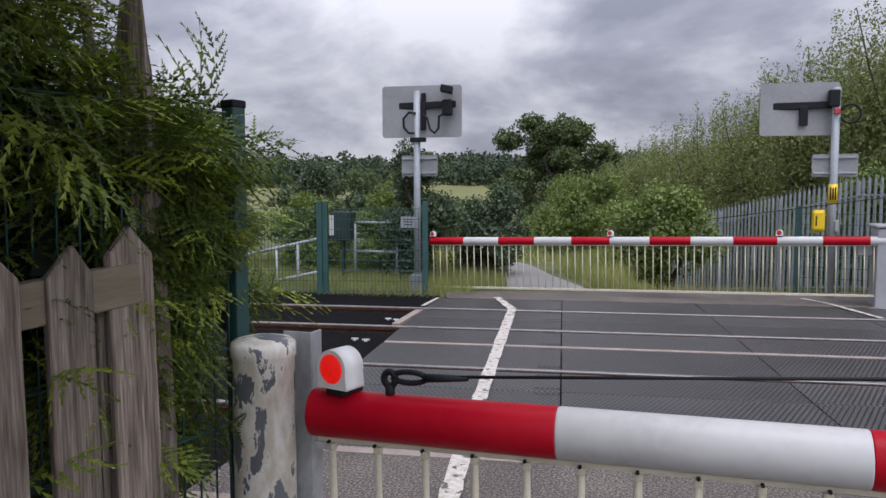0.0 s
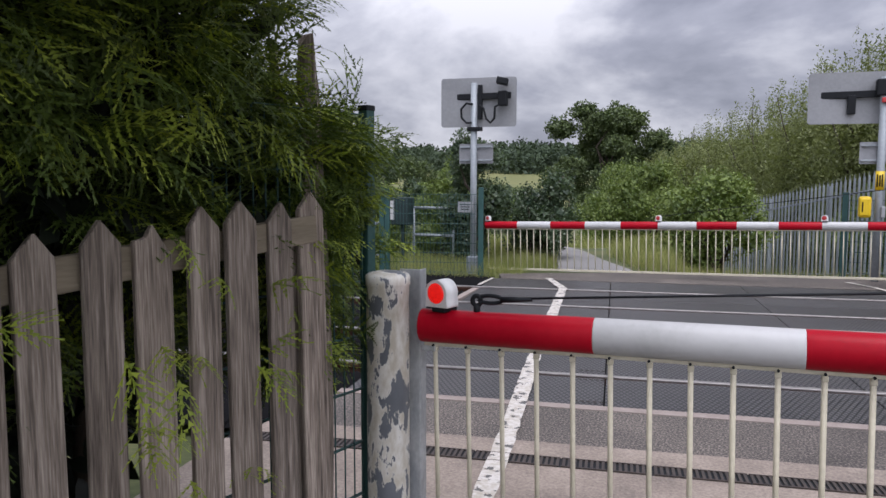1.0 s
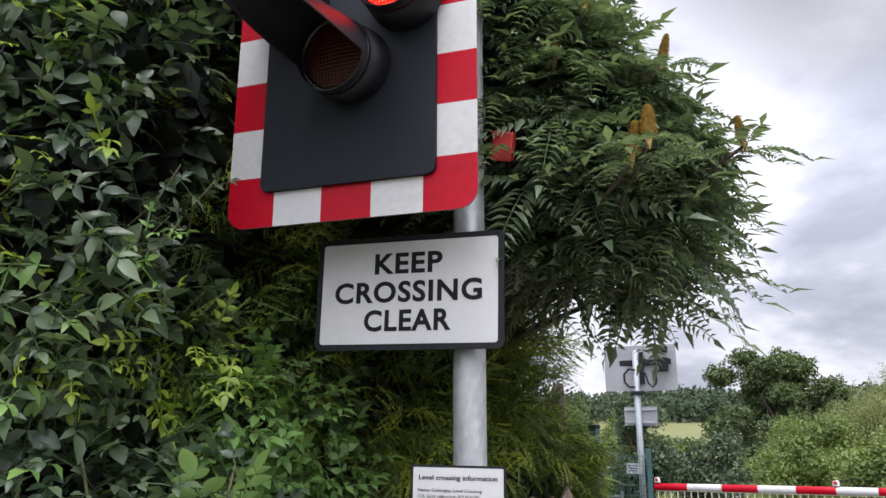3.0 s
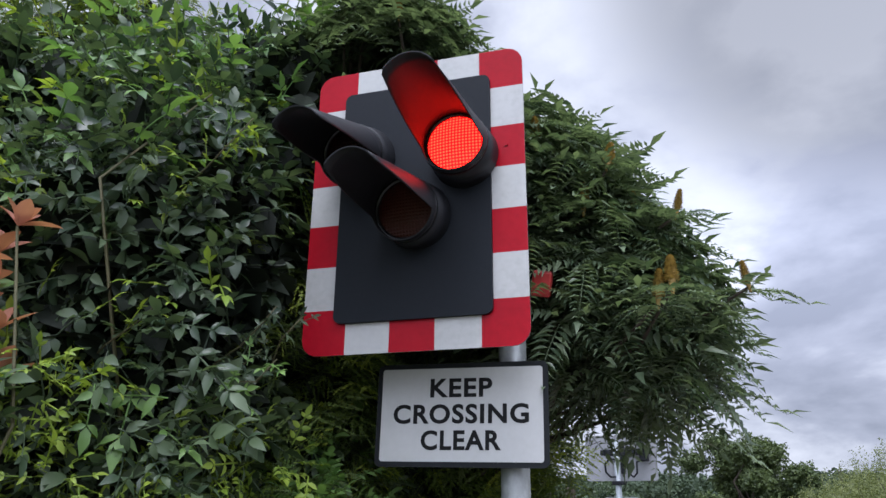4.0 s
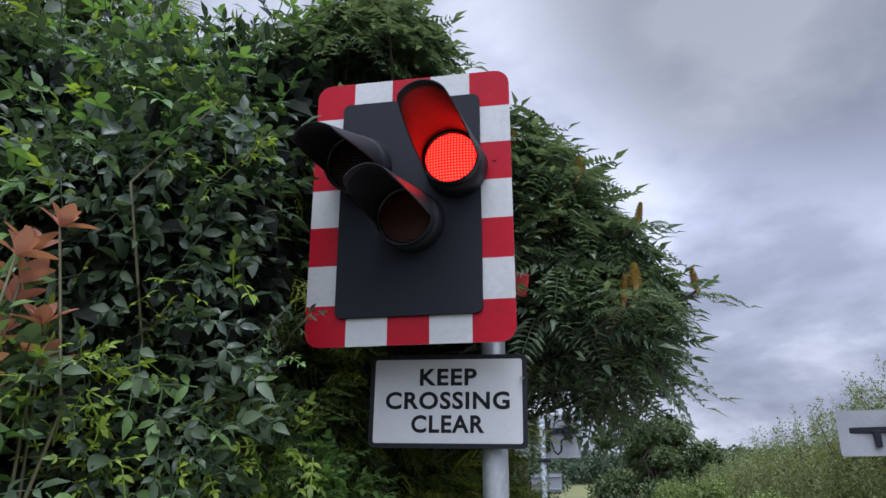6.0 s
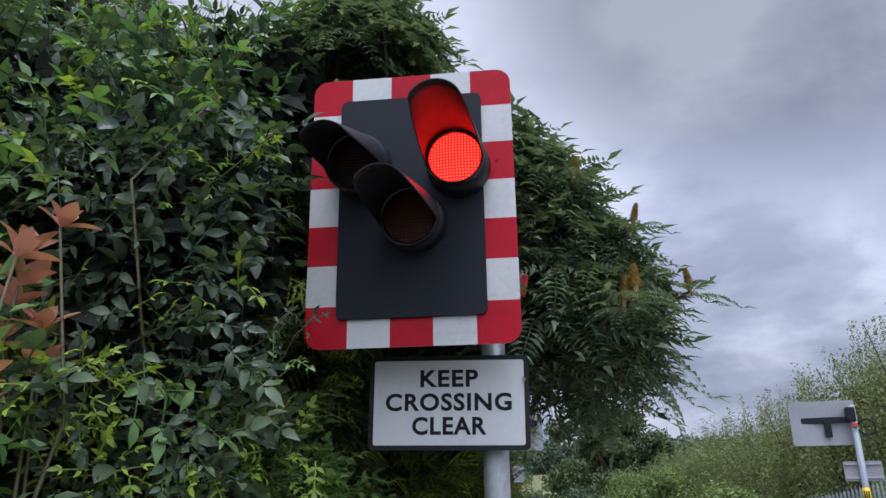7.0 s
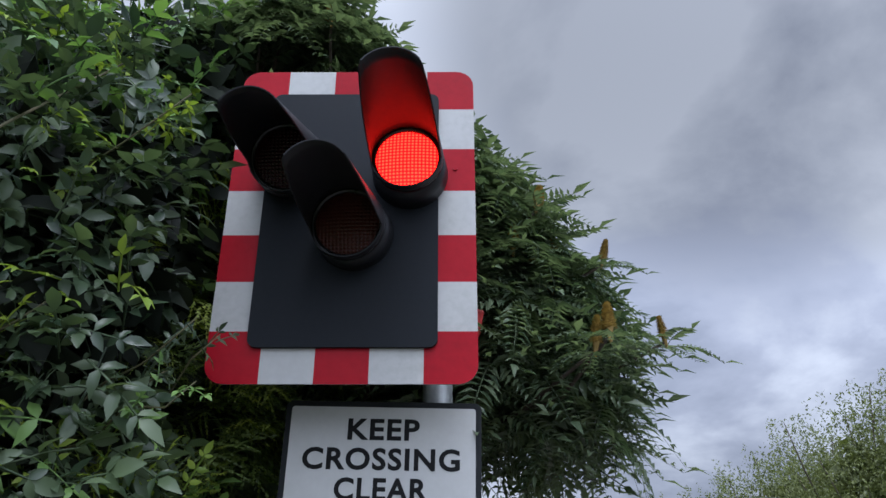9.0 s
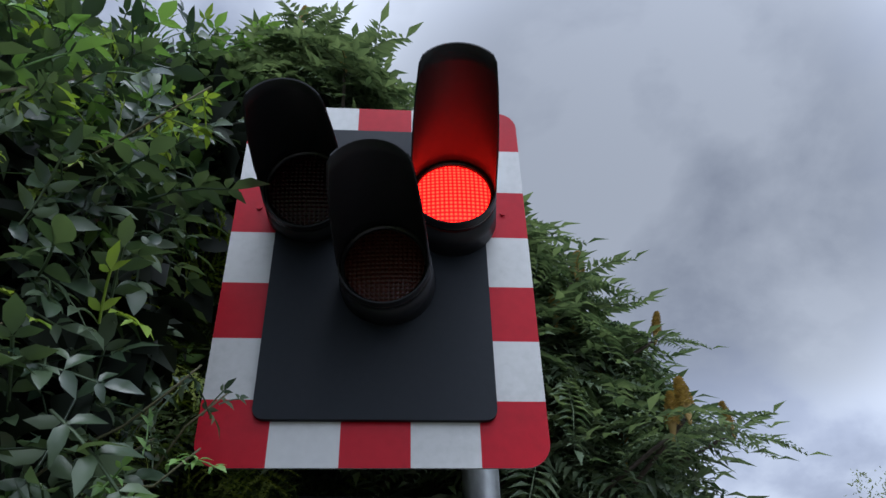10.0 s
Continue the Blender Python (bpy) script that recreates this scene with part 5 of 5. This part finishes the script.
def low_leaves():
    """A spray of large pale compound leaves in front of the hedge, over darker ones and rose shoots."""
    rng = np.random.default_rng(8)
    h = thing("elder_bush", pose(-1.13, -0.80, 0), "pale green elder bush with large leaflets in front of the hedge", "bush")
    blobs = [((0.02, 0.12, 1.40), (0.24, 0.30, 0.36)), ((-0.1, -0.15, 1.45), (0.22, 0.32, 0.40)), ((0.05, 0.35, 0.95), (0.28, 0.3, 0.4))]
    p, n = shell(rng, [((0.10, 0.20, 1.50), (0.13, 0.16, 0.12)), ((0.10, 0.20, 1.41), (0.15, 0.16, 0.10))], 64, 0.15, 0.2, lambda q: q[:, 0] > -0.08)
    foliage("leaves", ELDER, h, pinnate(3, 0.22, 0.11, 0.052, 0.45, 62, broad=True), rng, p, n, (0.6, 0.98), 0.6, 0.4, 0.05, 0.2, "pale green toothed leaflets")
    p, n = shell(rng, blobs, 520, 0.25, 0.3)
    foliage("lower_leaves", LEAF, h, pinnate(2, 0.11, 0.058, 0.036, 0.5, 60), rng, p, n, (0.8, 1.25), 0.6, 0.8, 0.3, 0.5)
    stems("stem", STEM, h, rng, (-0.05, 0, 0), [tuple(q) for q in p[:26]], 0.012, 0.004, 0.15, 6)
    # broad vine leaves low down, over the end pickets
    p, n = shell(rng, [((0.02, 0.62, 1.05), (0.12, 0.32, 0.34)), ((0.1, 0.3, 1.05), (0.2, 0.26, 0.26)), ((0.02, 0.0, 1.15), (0.22, 0.3, 0.25))], 260, 0.25, 0.3)
    foliage("vine_leaves", LEAF_FRESH, h, leaf_blade(0.075, 0.062, 0.2, 0.25), rng, p, n, (0.6, 1.2), 0.7, 0.9, 0.2, 0.4, "broad fresh green vine leaves")
    # rose shoots beside it
    p, n = shell(rng, [((-0.10, 0.46, 1.82), (0.14, 0.28, 0.26)), ((-0.06, 0.55, 1.5), (0.13, 0.26, 0.22)), ((-0.08, 0.75, 1.55), (0.10, 0.2, 0.25))], 300, 0.25, 0.3)
    foliage("rose_leaves", LEAF_FRESH, h, pinnate(3, 0.12, 0.05, 0.030, 0.3, 62), rng, p, n, (0.8, 1.25), 0.7, 0.9, 0.1, 0.4, "fresh green rose leaves")
    p, n = shell(rng, [((-0.12, 0.0, 2.05), (0.14, 0.4, 0.14))], 60, 0.3, 0.3)
    foliage("rose_leaves", LEAF_YOUNG, h, pinnate(3, 0.10, 0.042, 0.022, 0.3, 62), rng, p, n, (0.8, 1.2), 0.7, 0.9, 0.1, 0.4, "yellow-green young rose leaves")


def sumac():
    """A flat-topped crown: bare limbs that end in rosettes of drooping leaves, many with a flower cone."""
    rng = np.random.default_rng(31)
    s = thing("sumac_tree", pose(-1.25, 0.75, 0), "spreading sumac tree with drooping fern-like leaves and yellowish flower cones", "tree")
    o = np.array((-1.25, 0.75, 0.0))
    crowns = [(((-0.78, 0.46, 2.90), (0.74, 0.50, 0.48)), 430), (((-0.36, 0.44, 2.62), (0.24, 0.32, 0.24)), 70), (((-0.46, 0.74, 2.46), (0.36, 0.28, 0.10)), 20), (((-0.22, 0.60, 2.50), (0.20, 0.28, 0.10)), 16), (((-0.95, 0.36, 3.32), (0.62, 0.46, 0.46)), 200), (((-1.28, -0.10, 4.03), (0.36, 0.28, 0.34)), 100), (((-1.45, 0.42, 4.0), (0.45, 0.42, 0.50)), 60), (((-0.27, 1.10, 2.76), (0.17, 0.30, 0.12)), 30), (((-0.20, 0.76, 2.40), (0.13, 0.16, 0.04)), 9)]
    at, out = [], []
    for blob, count in crowns:
        p, n = shell(rng, [blob], count, 0.10, 0.16)
        keep = (n[:, 2] > -0.15) | (rng.uniform(size=len(p)) < 0.22)
        at.append(p[keep])
        out.append(n[keep])
    at, out = np.concatenate(at) - o, np.concatenate(out)
    # shoots that stand clear of the crown, each with its cone
    clear = np.array([(0.0, 0.24, 3.05), (-0.235, 0.14, 3.28), (0.01, 0.0, 2.68), (0.20, 0.41, 2.76), (-0.33, 0.08, 3.08), (-0.04, -0.01, 2.63), (-0.52, 0.05, 3.42), (-0.98, -0.35, 4.0), (-1.2, -0.3, 4.4), (-1.45, 0.0, 4.3)]) - o
    for variant in range(3):
        leaves = []
        for k in range(6 + variant):
            a = k * 6.283 / (6 + variant) + rng.uniform(-0.2, 0.2)
            v, f = pinnate(10 + variant % 2, 0.29 + 0.03 * variant, 0.088, 0.029, 0.8 + 0.15 * variant, 66, 0.45, 0.002, simple=True)
            m = turns(np.array([(math.cos(a), math.sin(a), rng.uniform(0.15, 0.7))]), np.array([(0, 0, 1.0)]), [rng.uniform(0.8, 1.1)])[0]
            leaves.append((v @ m.T, f))
        p = np.concatenate([at[variant::3], clear[variant::3] - np.array((0, 0, 0.02))])
        n = np.concatenate([out[variant::3], np.tile(np.array((0.2, -0.3, 0.6)), (len(clear[variant::3]), 1))])
        axis = unit(n * 0.55 + np.array((0, 0, 0.8)) + rng.normal(size=p.shape) * 0.15)
        side = unit(np.cross(axis, unit(rng.normal(size=p.shape))))
        mats = np.stack([side, np.cross(axis, side), axis], axis=-1) * np.concatenate([rng.uniform(0.75, 1.1, len(at[variant::3])), rng.uniform(0.5, 0.7, len(clear[variant::3]))])[:, None, None]
        part("leaf_rosette", merged("leaf_rosette", joined(leaves), mats, p), SUMAC, s)
    inner = [(tuple(np.array(c) - o), tuple(0.6 * k for k in r)) for (c, r), _ in crowns]
    p, n = shell(rng, inner, 260, 0.3, 0.1)
    foliage("inner_leaves", SUMAC, s, pinnate(7, 0.28, 0.085, 0.032, 0.6, 66, 0.4, simple=True), rng, p, n, (0.7, 1.1), 0.3, 1.2, 0.3, 0.6)
    tops = np.concatenate([at[::9], clear])
    stems("limb", BARK, s, rng, (-0.5, 0.3, 1.95), [tuple(q) for q in tops], 0.020, 0.006, 0.16, 7)
    part("trunk", tubed([(-0.6, 0.3, 0), (-0.63, 0.33, 0.7), (-0.55, 0.3, 1.4), (-0.5, 0.3, 2.1)], [0.07, 0.06, 0.05, 0.035], 10), BARK, s)
    core = [(r * math.cos(1.047 * k), r * math.sin(1.047 * k), z) for r, z in ((0.008, -0.08), (0.020, 0.0), (0.027, 0.035), (0.022, 0.09), (0.014, 0.14), (0.003, 0.18)) for k in range(6)]
    sides = [(6 * j + k, 6 * j + (k + 1) % 6, 6 * j + 6 + k) for j in range(5) for k in range(6)] + [(6 * j + (k + 1) % 6, 6 * j + 6 + (k + 1) % 6, 6 * j + 6 + k) for j in range(5) for k in range(6)]
    cone = [(np.array(core), np.array(sides))]
    for k in range(210):
        f = k / 210
        a = 2.4 * k
        r = 0.027 * (1 - f) ** 0.55 * rng.uniform(0.75, 1.15) + 0.002
        v, fc = leaf_blade(0.019, 0.020, 0.3, 0.1, simple=True)
        way = np.array((math.cos(a), math.sin(a), rng.uniform(0.1, 0.9)))
        m = turns(way[None], np.array([(0, 0, 1.0)]), [1.0])[0]
        cone.append((v @ m.T + np.array((r * math.cos(a), r * math.sin(a), 0.17 * f)), fc))
    cone = joined(cone)
    high = at[(out @ np.array((0.3, -0.7, 0.6))) > 0.5]
    for q in np.concatenate([clear, high[:: max(1, len(high) // 26)]]):
        me = merged("flower_cone", cone, (np.diag((1.0, 1.0, rng.uniform(0.85, 1.2))) * rng.uniform(0.48, 0.68))[None], np.zeros((1, 3)))
        part("flower_cone", me, SUMAC_CONE, s, "yellow-brown flower cone", at=pose(q[0], q[1], q[2] + 0.02, rng.uniform(-15, 15), rng.uniform(-15, 15), 0))


def photinia():
    rng = np.random.default_rng(41)
    s = thing("photinia_shrub", pose(-1.54, -1.68, 0), "photinia shoots with reddish young leaves", "shrub")
    tops = [(rng.uniform(-0.05, 0.12), rng.uniform(-0.06, 0.2), 2.68 - 0.06 * k) for k in range(10)]
    bunch = []
    for k in range(6):
        a = 2.4 * k
        v, f = leaf_blade(0.110 - 0.007 * k, 0.046, 0.3, 0.15, broad=True)
        m = turns(np.array([(math.cos(a), math.sin(a), 0.5 + 0.3 * k)]), np.array([(0, 0, 1.0)]), [1.0])[0]
        bunch.append((v @ m.T, f))
    bunch = joined(bunch)
    for k, q in enumerate(tops):
        me = merged("leaf_whorl", bunch, np.eye(3)[None] * rng.uniform(0.95, 1.35), np.zeros((1, 3)))
        part("leaf_whorl", me, PHOTINIA, s, "reddish young leaves", at=pose(*q, rng.uniform(-20, 20), rng.uniform(-20, 20), rng.uniform(0, 360)))
    p, n = shell(rng, [((-0.04, 0.05, 2.22), (0.17, 0.2, 0.48))], 220, 0.5, 0.2)
    foliage("leaves", LEAF_FRESH, s, leaf_blade(0.085, 0.038, 0.3, 0.2), rng, p, n, (0.7, 1.2), 0.7, 0.8, 0.0)
    stems("stem", STEM, s, rng, (0, 0, 0), tops, 0.012, 0.004, 0.08, 6)
    p, n = shell(rng, [((0.10, 0.32, 2.22), (0.14, 0.26, 0.10)), ((0.12, 0.5, 2.0), (0.14, 0.3, 0.10))], 150, 0.3, 0.3)
    foliage("yellow_leaves", LEAF_YOUNG, s, pinnate(2, 0.09, 0.045, 0.022, 0.2, 55), rng, p, n, (0.6, 1.1), 0.6, 0.9, 0.0, 0.6, "yellow-green shoots")


DIAMOND = (np.array([(-0.5, 0, 0), (0, -0.5, 0.06), (0.5, 0, 0), (0, 0.5, 0.06)], float), np.array([(0, 1, 2), (0, 2, 3)]))


def tree(name, at, trunk_h, trunk_r, blobs, mat, count, leaf, label, category="tree", group="", seed=1, depth=0.25, lump=0.35, limbs=14, out=0.3):
    rng = np.random.default_rng(seed)
    z = rise(at[0], at[1])
    t = thing(name, pose(at[0], at[1], z), label, category, group)
    p, n = shell(rng, blobs, count, depth, lump, lambda q: q[:, 2] > 0.02)
    foliage("crown", mat, t, (DIAMOND[0] * np.array((0.62, 1, 1)), DIAMOND[1]), rng, p, n, (leaf * 0.6, leaf * 1.3), out, 2.0, 0.2, 1.0)
    p, n = shell(rng, [(c, tuple(0.66 * k for k in r)) for c, r in blobs], count // 6, 0.2, 0.2, lambda q: q[:, 2] > 0.02)
    foliage("inner_leaves", mat, t, DIAMOND, rng, p, n, (leaf * 1.4, leaf * 2.6), 0.2, 2.0, 0.2, 1.0, "shaded inner leaves")
    tops, _ = shell(rng, [(c, tuple(0.8 * k for k in r)) for c, r in blobs], limbs, 0.1, 0.1)
    if trunk_r:
        part("trunk", tubed([(0, 0, -0.2), (trunk_r * 0.3, 0, trunk_h * 0.5), (0, 0, trunk_h)], [trunk_r * 1.3, trunk_r, trunk_r * 0.75], 10), BARK, t)
        stems("limb", BARK, t, rng, (0, 0, trunk_h * 0.95), [tuple(q) for q in tops], trunk_r * 0.4, trunk_r * 0.07, 0.2, 6)
    else:
        stems("stem", BARK, t, rng, (0, 0, 0), [tuple(q) for q in tops], 0.05, 0.012, 0.2, 5)
    return t


def cloud_blobs(seed, wide, deep, z0, z1, count, size):
    rng = np.random.default_rng(seed)
    res = []
    for _ in range(count):
        f = rng.uniform(0, 1)
        a, r = rng.uniform(0, 2 * math.pi), math.sqrt(rng.uniform(0, 1))
        full = 1 - abs(2 * f - 0.9) ** 2 * 0.55
        res.append(((wide * r * math.cos(a) * full, deep * r * math.sin(a) * full, z0 + (z1 - z0) * f), tuple(size * rng.uniform(0.7, 1.25) for _ in range(3))))
    return res


def willow(x, y, wide, high, seed):
    """A thicket of upright willow rods, feathery at the top."""
    rng = np.random.default_rng(seed)
    t = thing("willow_tree", pose(x, y, rise(x, y)), "tall grey-green willow on the railway bank", "tree", "willows on the bank")
    rods = 210
    a, r = rng.uniform(0, 6.283, rods), np.sqrt(rng.uniform(0, 1, rods))
    foot = np.stack([wide * r * np.cos(a), wide * 0.8 * r * np.sin(a), np.zeros(rods)], axis=1)
    top = foot * 1.12 + np.stack([rng.normal(size=rods) * 0.25, rng.normal(size=rods) * 0.25, high * (1.02 - 0.30 * r ** 2) * rng.uniform(0.72, 1.04, rods)], axis=1)
    which = rng.integers(0, rods, 54000)
    f = rng.uniform(0.05, 1.0, len(which)) ** 0.8
    spread = (0.10 + 0.42 * (1 - f) ** 0.7) * np.abs(rng.normal(size=len(f))) ** 0.7
    around = unit(rng.normal(size=(len(f), 3)) * np.array((1, 1, 0.4)))
    p = foot[which] + (top - foot)[which] * f[:, None] + around * spread[:, None]
    keep = p[:, 2] > 0.1
    blade = (DIAMOND[0] * np.array((0.42, 1, 1)), DIAMOND[1])
    foliage("crown", WILLOW, t, blade, rng, p[keep], around[keep], (0.07, 0.14), 0.5, 1.5, -0.5, 1.0)
    p, n = shell(rng, [((0, 0, high * 0.42), (wide * 0.75, wide * 0.6, high * 0.38))], 2600, 0.25, 0.2, lambda q: q[:, 2] > 0.05)
    foliage("inner_leaves", WILLOW, t, DIAMOND, rng, p, n, (0.25, 0.45), 0.2, 2.0, 0.2, 1.0, "shaded inner leaves")
    stems("stem", BARK, t, rng, (0, 0, 0), [tuple(q) for q in top[:14]], 0.06, 0.012, 0.08, 5)


def far_plants():
    tree("oak_tree", (-12.3, 70), 3.2, 0.42, cloud_blobs(3, 4.6, 3.2, 1.6, 10.4, 32, 1.25) + [((-4.7, 0, 9.4), (1.5, 1.3, 1.1)), ((-2.4, 0, 10.9), (1.4, 1.2, 0.9)), ((2.0, 0, 10.0), (1.5, 1.3, 1.0)), ((4.2, 0, 8.2), (1.5, 1.3, 0.9)), ((5.2, 0, 6.8), (1.2, 1.1, 0.8)), ((-5.1, 0, 4.6), (1.5, 1.3, 1.2))], OAK, 52000, 0.27, "large dark green oak standing alone in the field", seed=3, lump=0.65, depth=0.2)
    # a rising bank of willows along the far right
    for k, (x, y, w, h) in enumerate(((-3.4, 48, 2.6, 7.1), (-1.8, 42, 2.6, 7.5), (0.3, 37, 2.6, 8.2), (2.0, 32, 2.6, 8.2), (3.2, 28, 2.4, 8.0), (4.3, 24, 2.2, 8.2), (5.8, 21, 2.3, 8.4), (8.0, 20, 2.4, 9.3), (7.2, 26, 3.0, 8.6), (10.5, 23, 3.0, 9.4))):
        willow(x, y, w, h, 60 + k)
    # brambles and bushes behind the far barrier
    for k, (x, y, w, h) in enumerate(((-0.5, 16.2, 1.2, 2.5), (-0.7, 22.0, 1.5, 2.6), (3.6, 20.5, 1.3, 2.9), (-3.2, 26, 1.8, 3.4), (-4.8, 33, 2.2, 4.0), (3.9, 18.3, 1.2, 3.2), (5.2, 17.0, 1.5, 3.6), (-6.8, 42, 2.4, 4.2))):
        tree("bramble_bush", (x, y), 0, 0, cloud_blobs(80 + k, w, w * 0.7, 0.3, h - 0.4, 14, 0.5 + 0.12 * w), BRAMBLE, 15000, 0.055 + 0.001 * y, "rough bright green bramble thicket beyond the barrier", "bush", "brambles beyond the barrier", 90 + k, 0.25, 0.5, 10)
    for k, (x, y, w, h) in enumerate(((-4.75, 13.2, 0.65, 2.5), (-5.9, 14.0, 1.0, 1.7), (-7.6, 13.8, 1.2, 1.5), (-3.75, 14.2, 0.8, 2.0), (-9.6, 13.6, 1.3, 1.4), (-6.6, 17.0, 1.2, 2.2), (-8.4, 16.0, 1.4, 2.2))):
        tree("hedge_bush", (x, y), 0, 0, cloud_blobs(110 + k, w * 0.8, w * 0.6, 0.2, h - 0.2, 14, 0.42), BRAMBLE if k % 3 else LEAF, 10000, 0.06, "green bush with ivy behind the mesh fence", "bush", "bushes behind the mesh fence", 120 + k, 0.25, 0.5, 10)
    for k, (x, y, w, h) in enumerate(((-22, 62, 3.2, 5.2), (-17.8, 58, 2.0, 3.5), (-38, 80, 4.5, 6.5), (-30, 66, 3.0, 4.6), (-9.5, 52, 2.4, 3.8))):
        tree("field_tree", (x, y), 1.0, 0.15, cloud_blobs(140 + k, w, w * 0.8, 0.8, h - 0.6, 16, 0.3 * w), OAK if k % 2 == 0 else BRAMBLE, 7000, 0.28, "rounded dark green tree at the field's edge", "tree", "trees at the field edge", 150 + k, 0.22, 0.5, 10)


def far_woods():
    rng = np.random.default_rng(7)
    blobs = []
    for k in range(620):
        a = radians(rng.uniform(-32, 62))
        d = rng.uniform(235, 335)
        x, y = -d * math.sin(a), d * math.cos(a)
        s = rng.uniform(4.0, 6.5)
        blobs.append(((x, y, rise(x, y) + s * rng.uniform(0.2, 0.75)), (s, s, s * rng.uniform(0.9, 1.2))))
    p, n = shell(rng, blobs, 190000, 0.15, 0.25)
    w = new("far_woods", merged("far_woods", DIAMOND, turns(rng.normal(size=p.shape), rng.normal(size=p.shape), rng.uniform(0.7, 1.5, len(p))), p))
    w.data.materials.append(WOODS)
    tagged(w, "dark green woodland along the distant ridge", "woods", kind="stuff")
    # hedge line across the field
    blobs = []
    for k in range(60):
        x, y = -75 + k * 1.6, 120 + 5 * math.sin(k * 0.4)
        s = rng.uniform(0.9, 1.6)
        blobs.append(((x, y, rise(x, y) + 0.7), (s, s, s)))
    p, n = shell(rng, blobs, 16000, 0.2, 0.3)
    w = new("field_hedge", merged("field_hedge", DIAMOND, turns(rng.normal(size=p.shape), rng.normal(size=p.shape), rng.uniform(0.25, 0.5, len(p))), p))
    w.data.materials.append(OAK)
    tagged(w, "low dark hedge line across the field", "hedge", kind="stuff")


def grass():
    rng = np.random.default_rng(17)
    blade = (np.array([(-0.006, 0, 0), (0.006, 0, 0), (-0.004, 0.5, 0.06), (0.004, 0.5, 0.06), (0, 1.0, 0.3)], float), np.array([(0, 1, 3), (0, 3, 2), (2, 3, 4)]))
    spots = []
    for x0, x1, y0, y1, n in ((-9, -3.7, 11.0, 16, 24000), (-3.9, -2.9, 11.4, 16, 6000), (-0.9, 5, 12.35, 17.5, 22000), (-14, -9, 9.0, 16, 8000), (-2.6, 0.2, 12.6, 22, 16000), (-8.5, -3.5, 16, 24, 9000), (-2.6, -0.95, -3.0, 1.9, 2500)):
        spots.append(np.stack([rng.uniform(x0, x1, n), rng.uniform(y0, y1, n)], axis=1))
    q = np.concatenate(spots)
    lane_left = -2.55 - 0.26 * (q[:, 1] - 11.2) - 0.003 * (q[:, 1] - 11.2) ** 2
    keep = (q[:, 1] < 11) | (q[:, 0] < lane_left - 0.05) | (q[:, 0] > lane_left + 1.75 * np.exp(-(q[:, 1] - 11.2) * 0.1))
    v = -(q[:, 0] + 1.5) * 0.167 + (q[:, 1] - 5.28) * 0.986
    keep &= (v > 6.3) | (v < -4)
    keep &= ~((v < 7.2) & (q[:, 0] > -3.3) & (q[:, 0] < 4.5) & (v > 5))
    q = q[keep]
    p = np.array([(x, y, rise(x, y)) for x, y in q])
    way = np.array((0, 0, 1.0)) + rng.normal(size=p.shape) * 0.28
    up = rng.normal(size=p.shape)
    me = merged("grass", blade, turns(way, up, rng.uniform(0.12, 0.5, len(p)) * np.where((q[:, 0] > -0.9) & (q[:, 1] > 12.3), 0.45, np.where((q[:, 0] < -3) & (q[:, 1] < 14), 0.6, 1.0))) * np.array((1.6, 1, 1))[None, None, :], p)
    w = new("grass", me)
    me.materials.append(GRASS)
    tagged(w, "rough long verge grass, green and straw coloured", "grass", kind="stuff")


cypress_hedge()
mixed_hedge()
low_leaves()
sumac()
photinia()
far_plants()
far_woods()
grass()

# ---- pieces of the crossing deck ----
deck_panels()
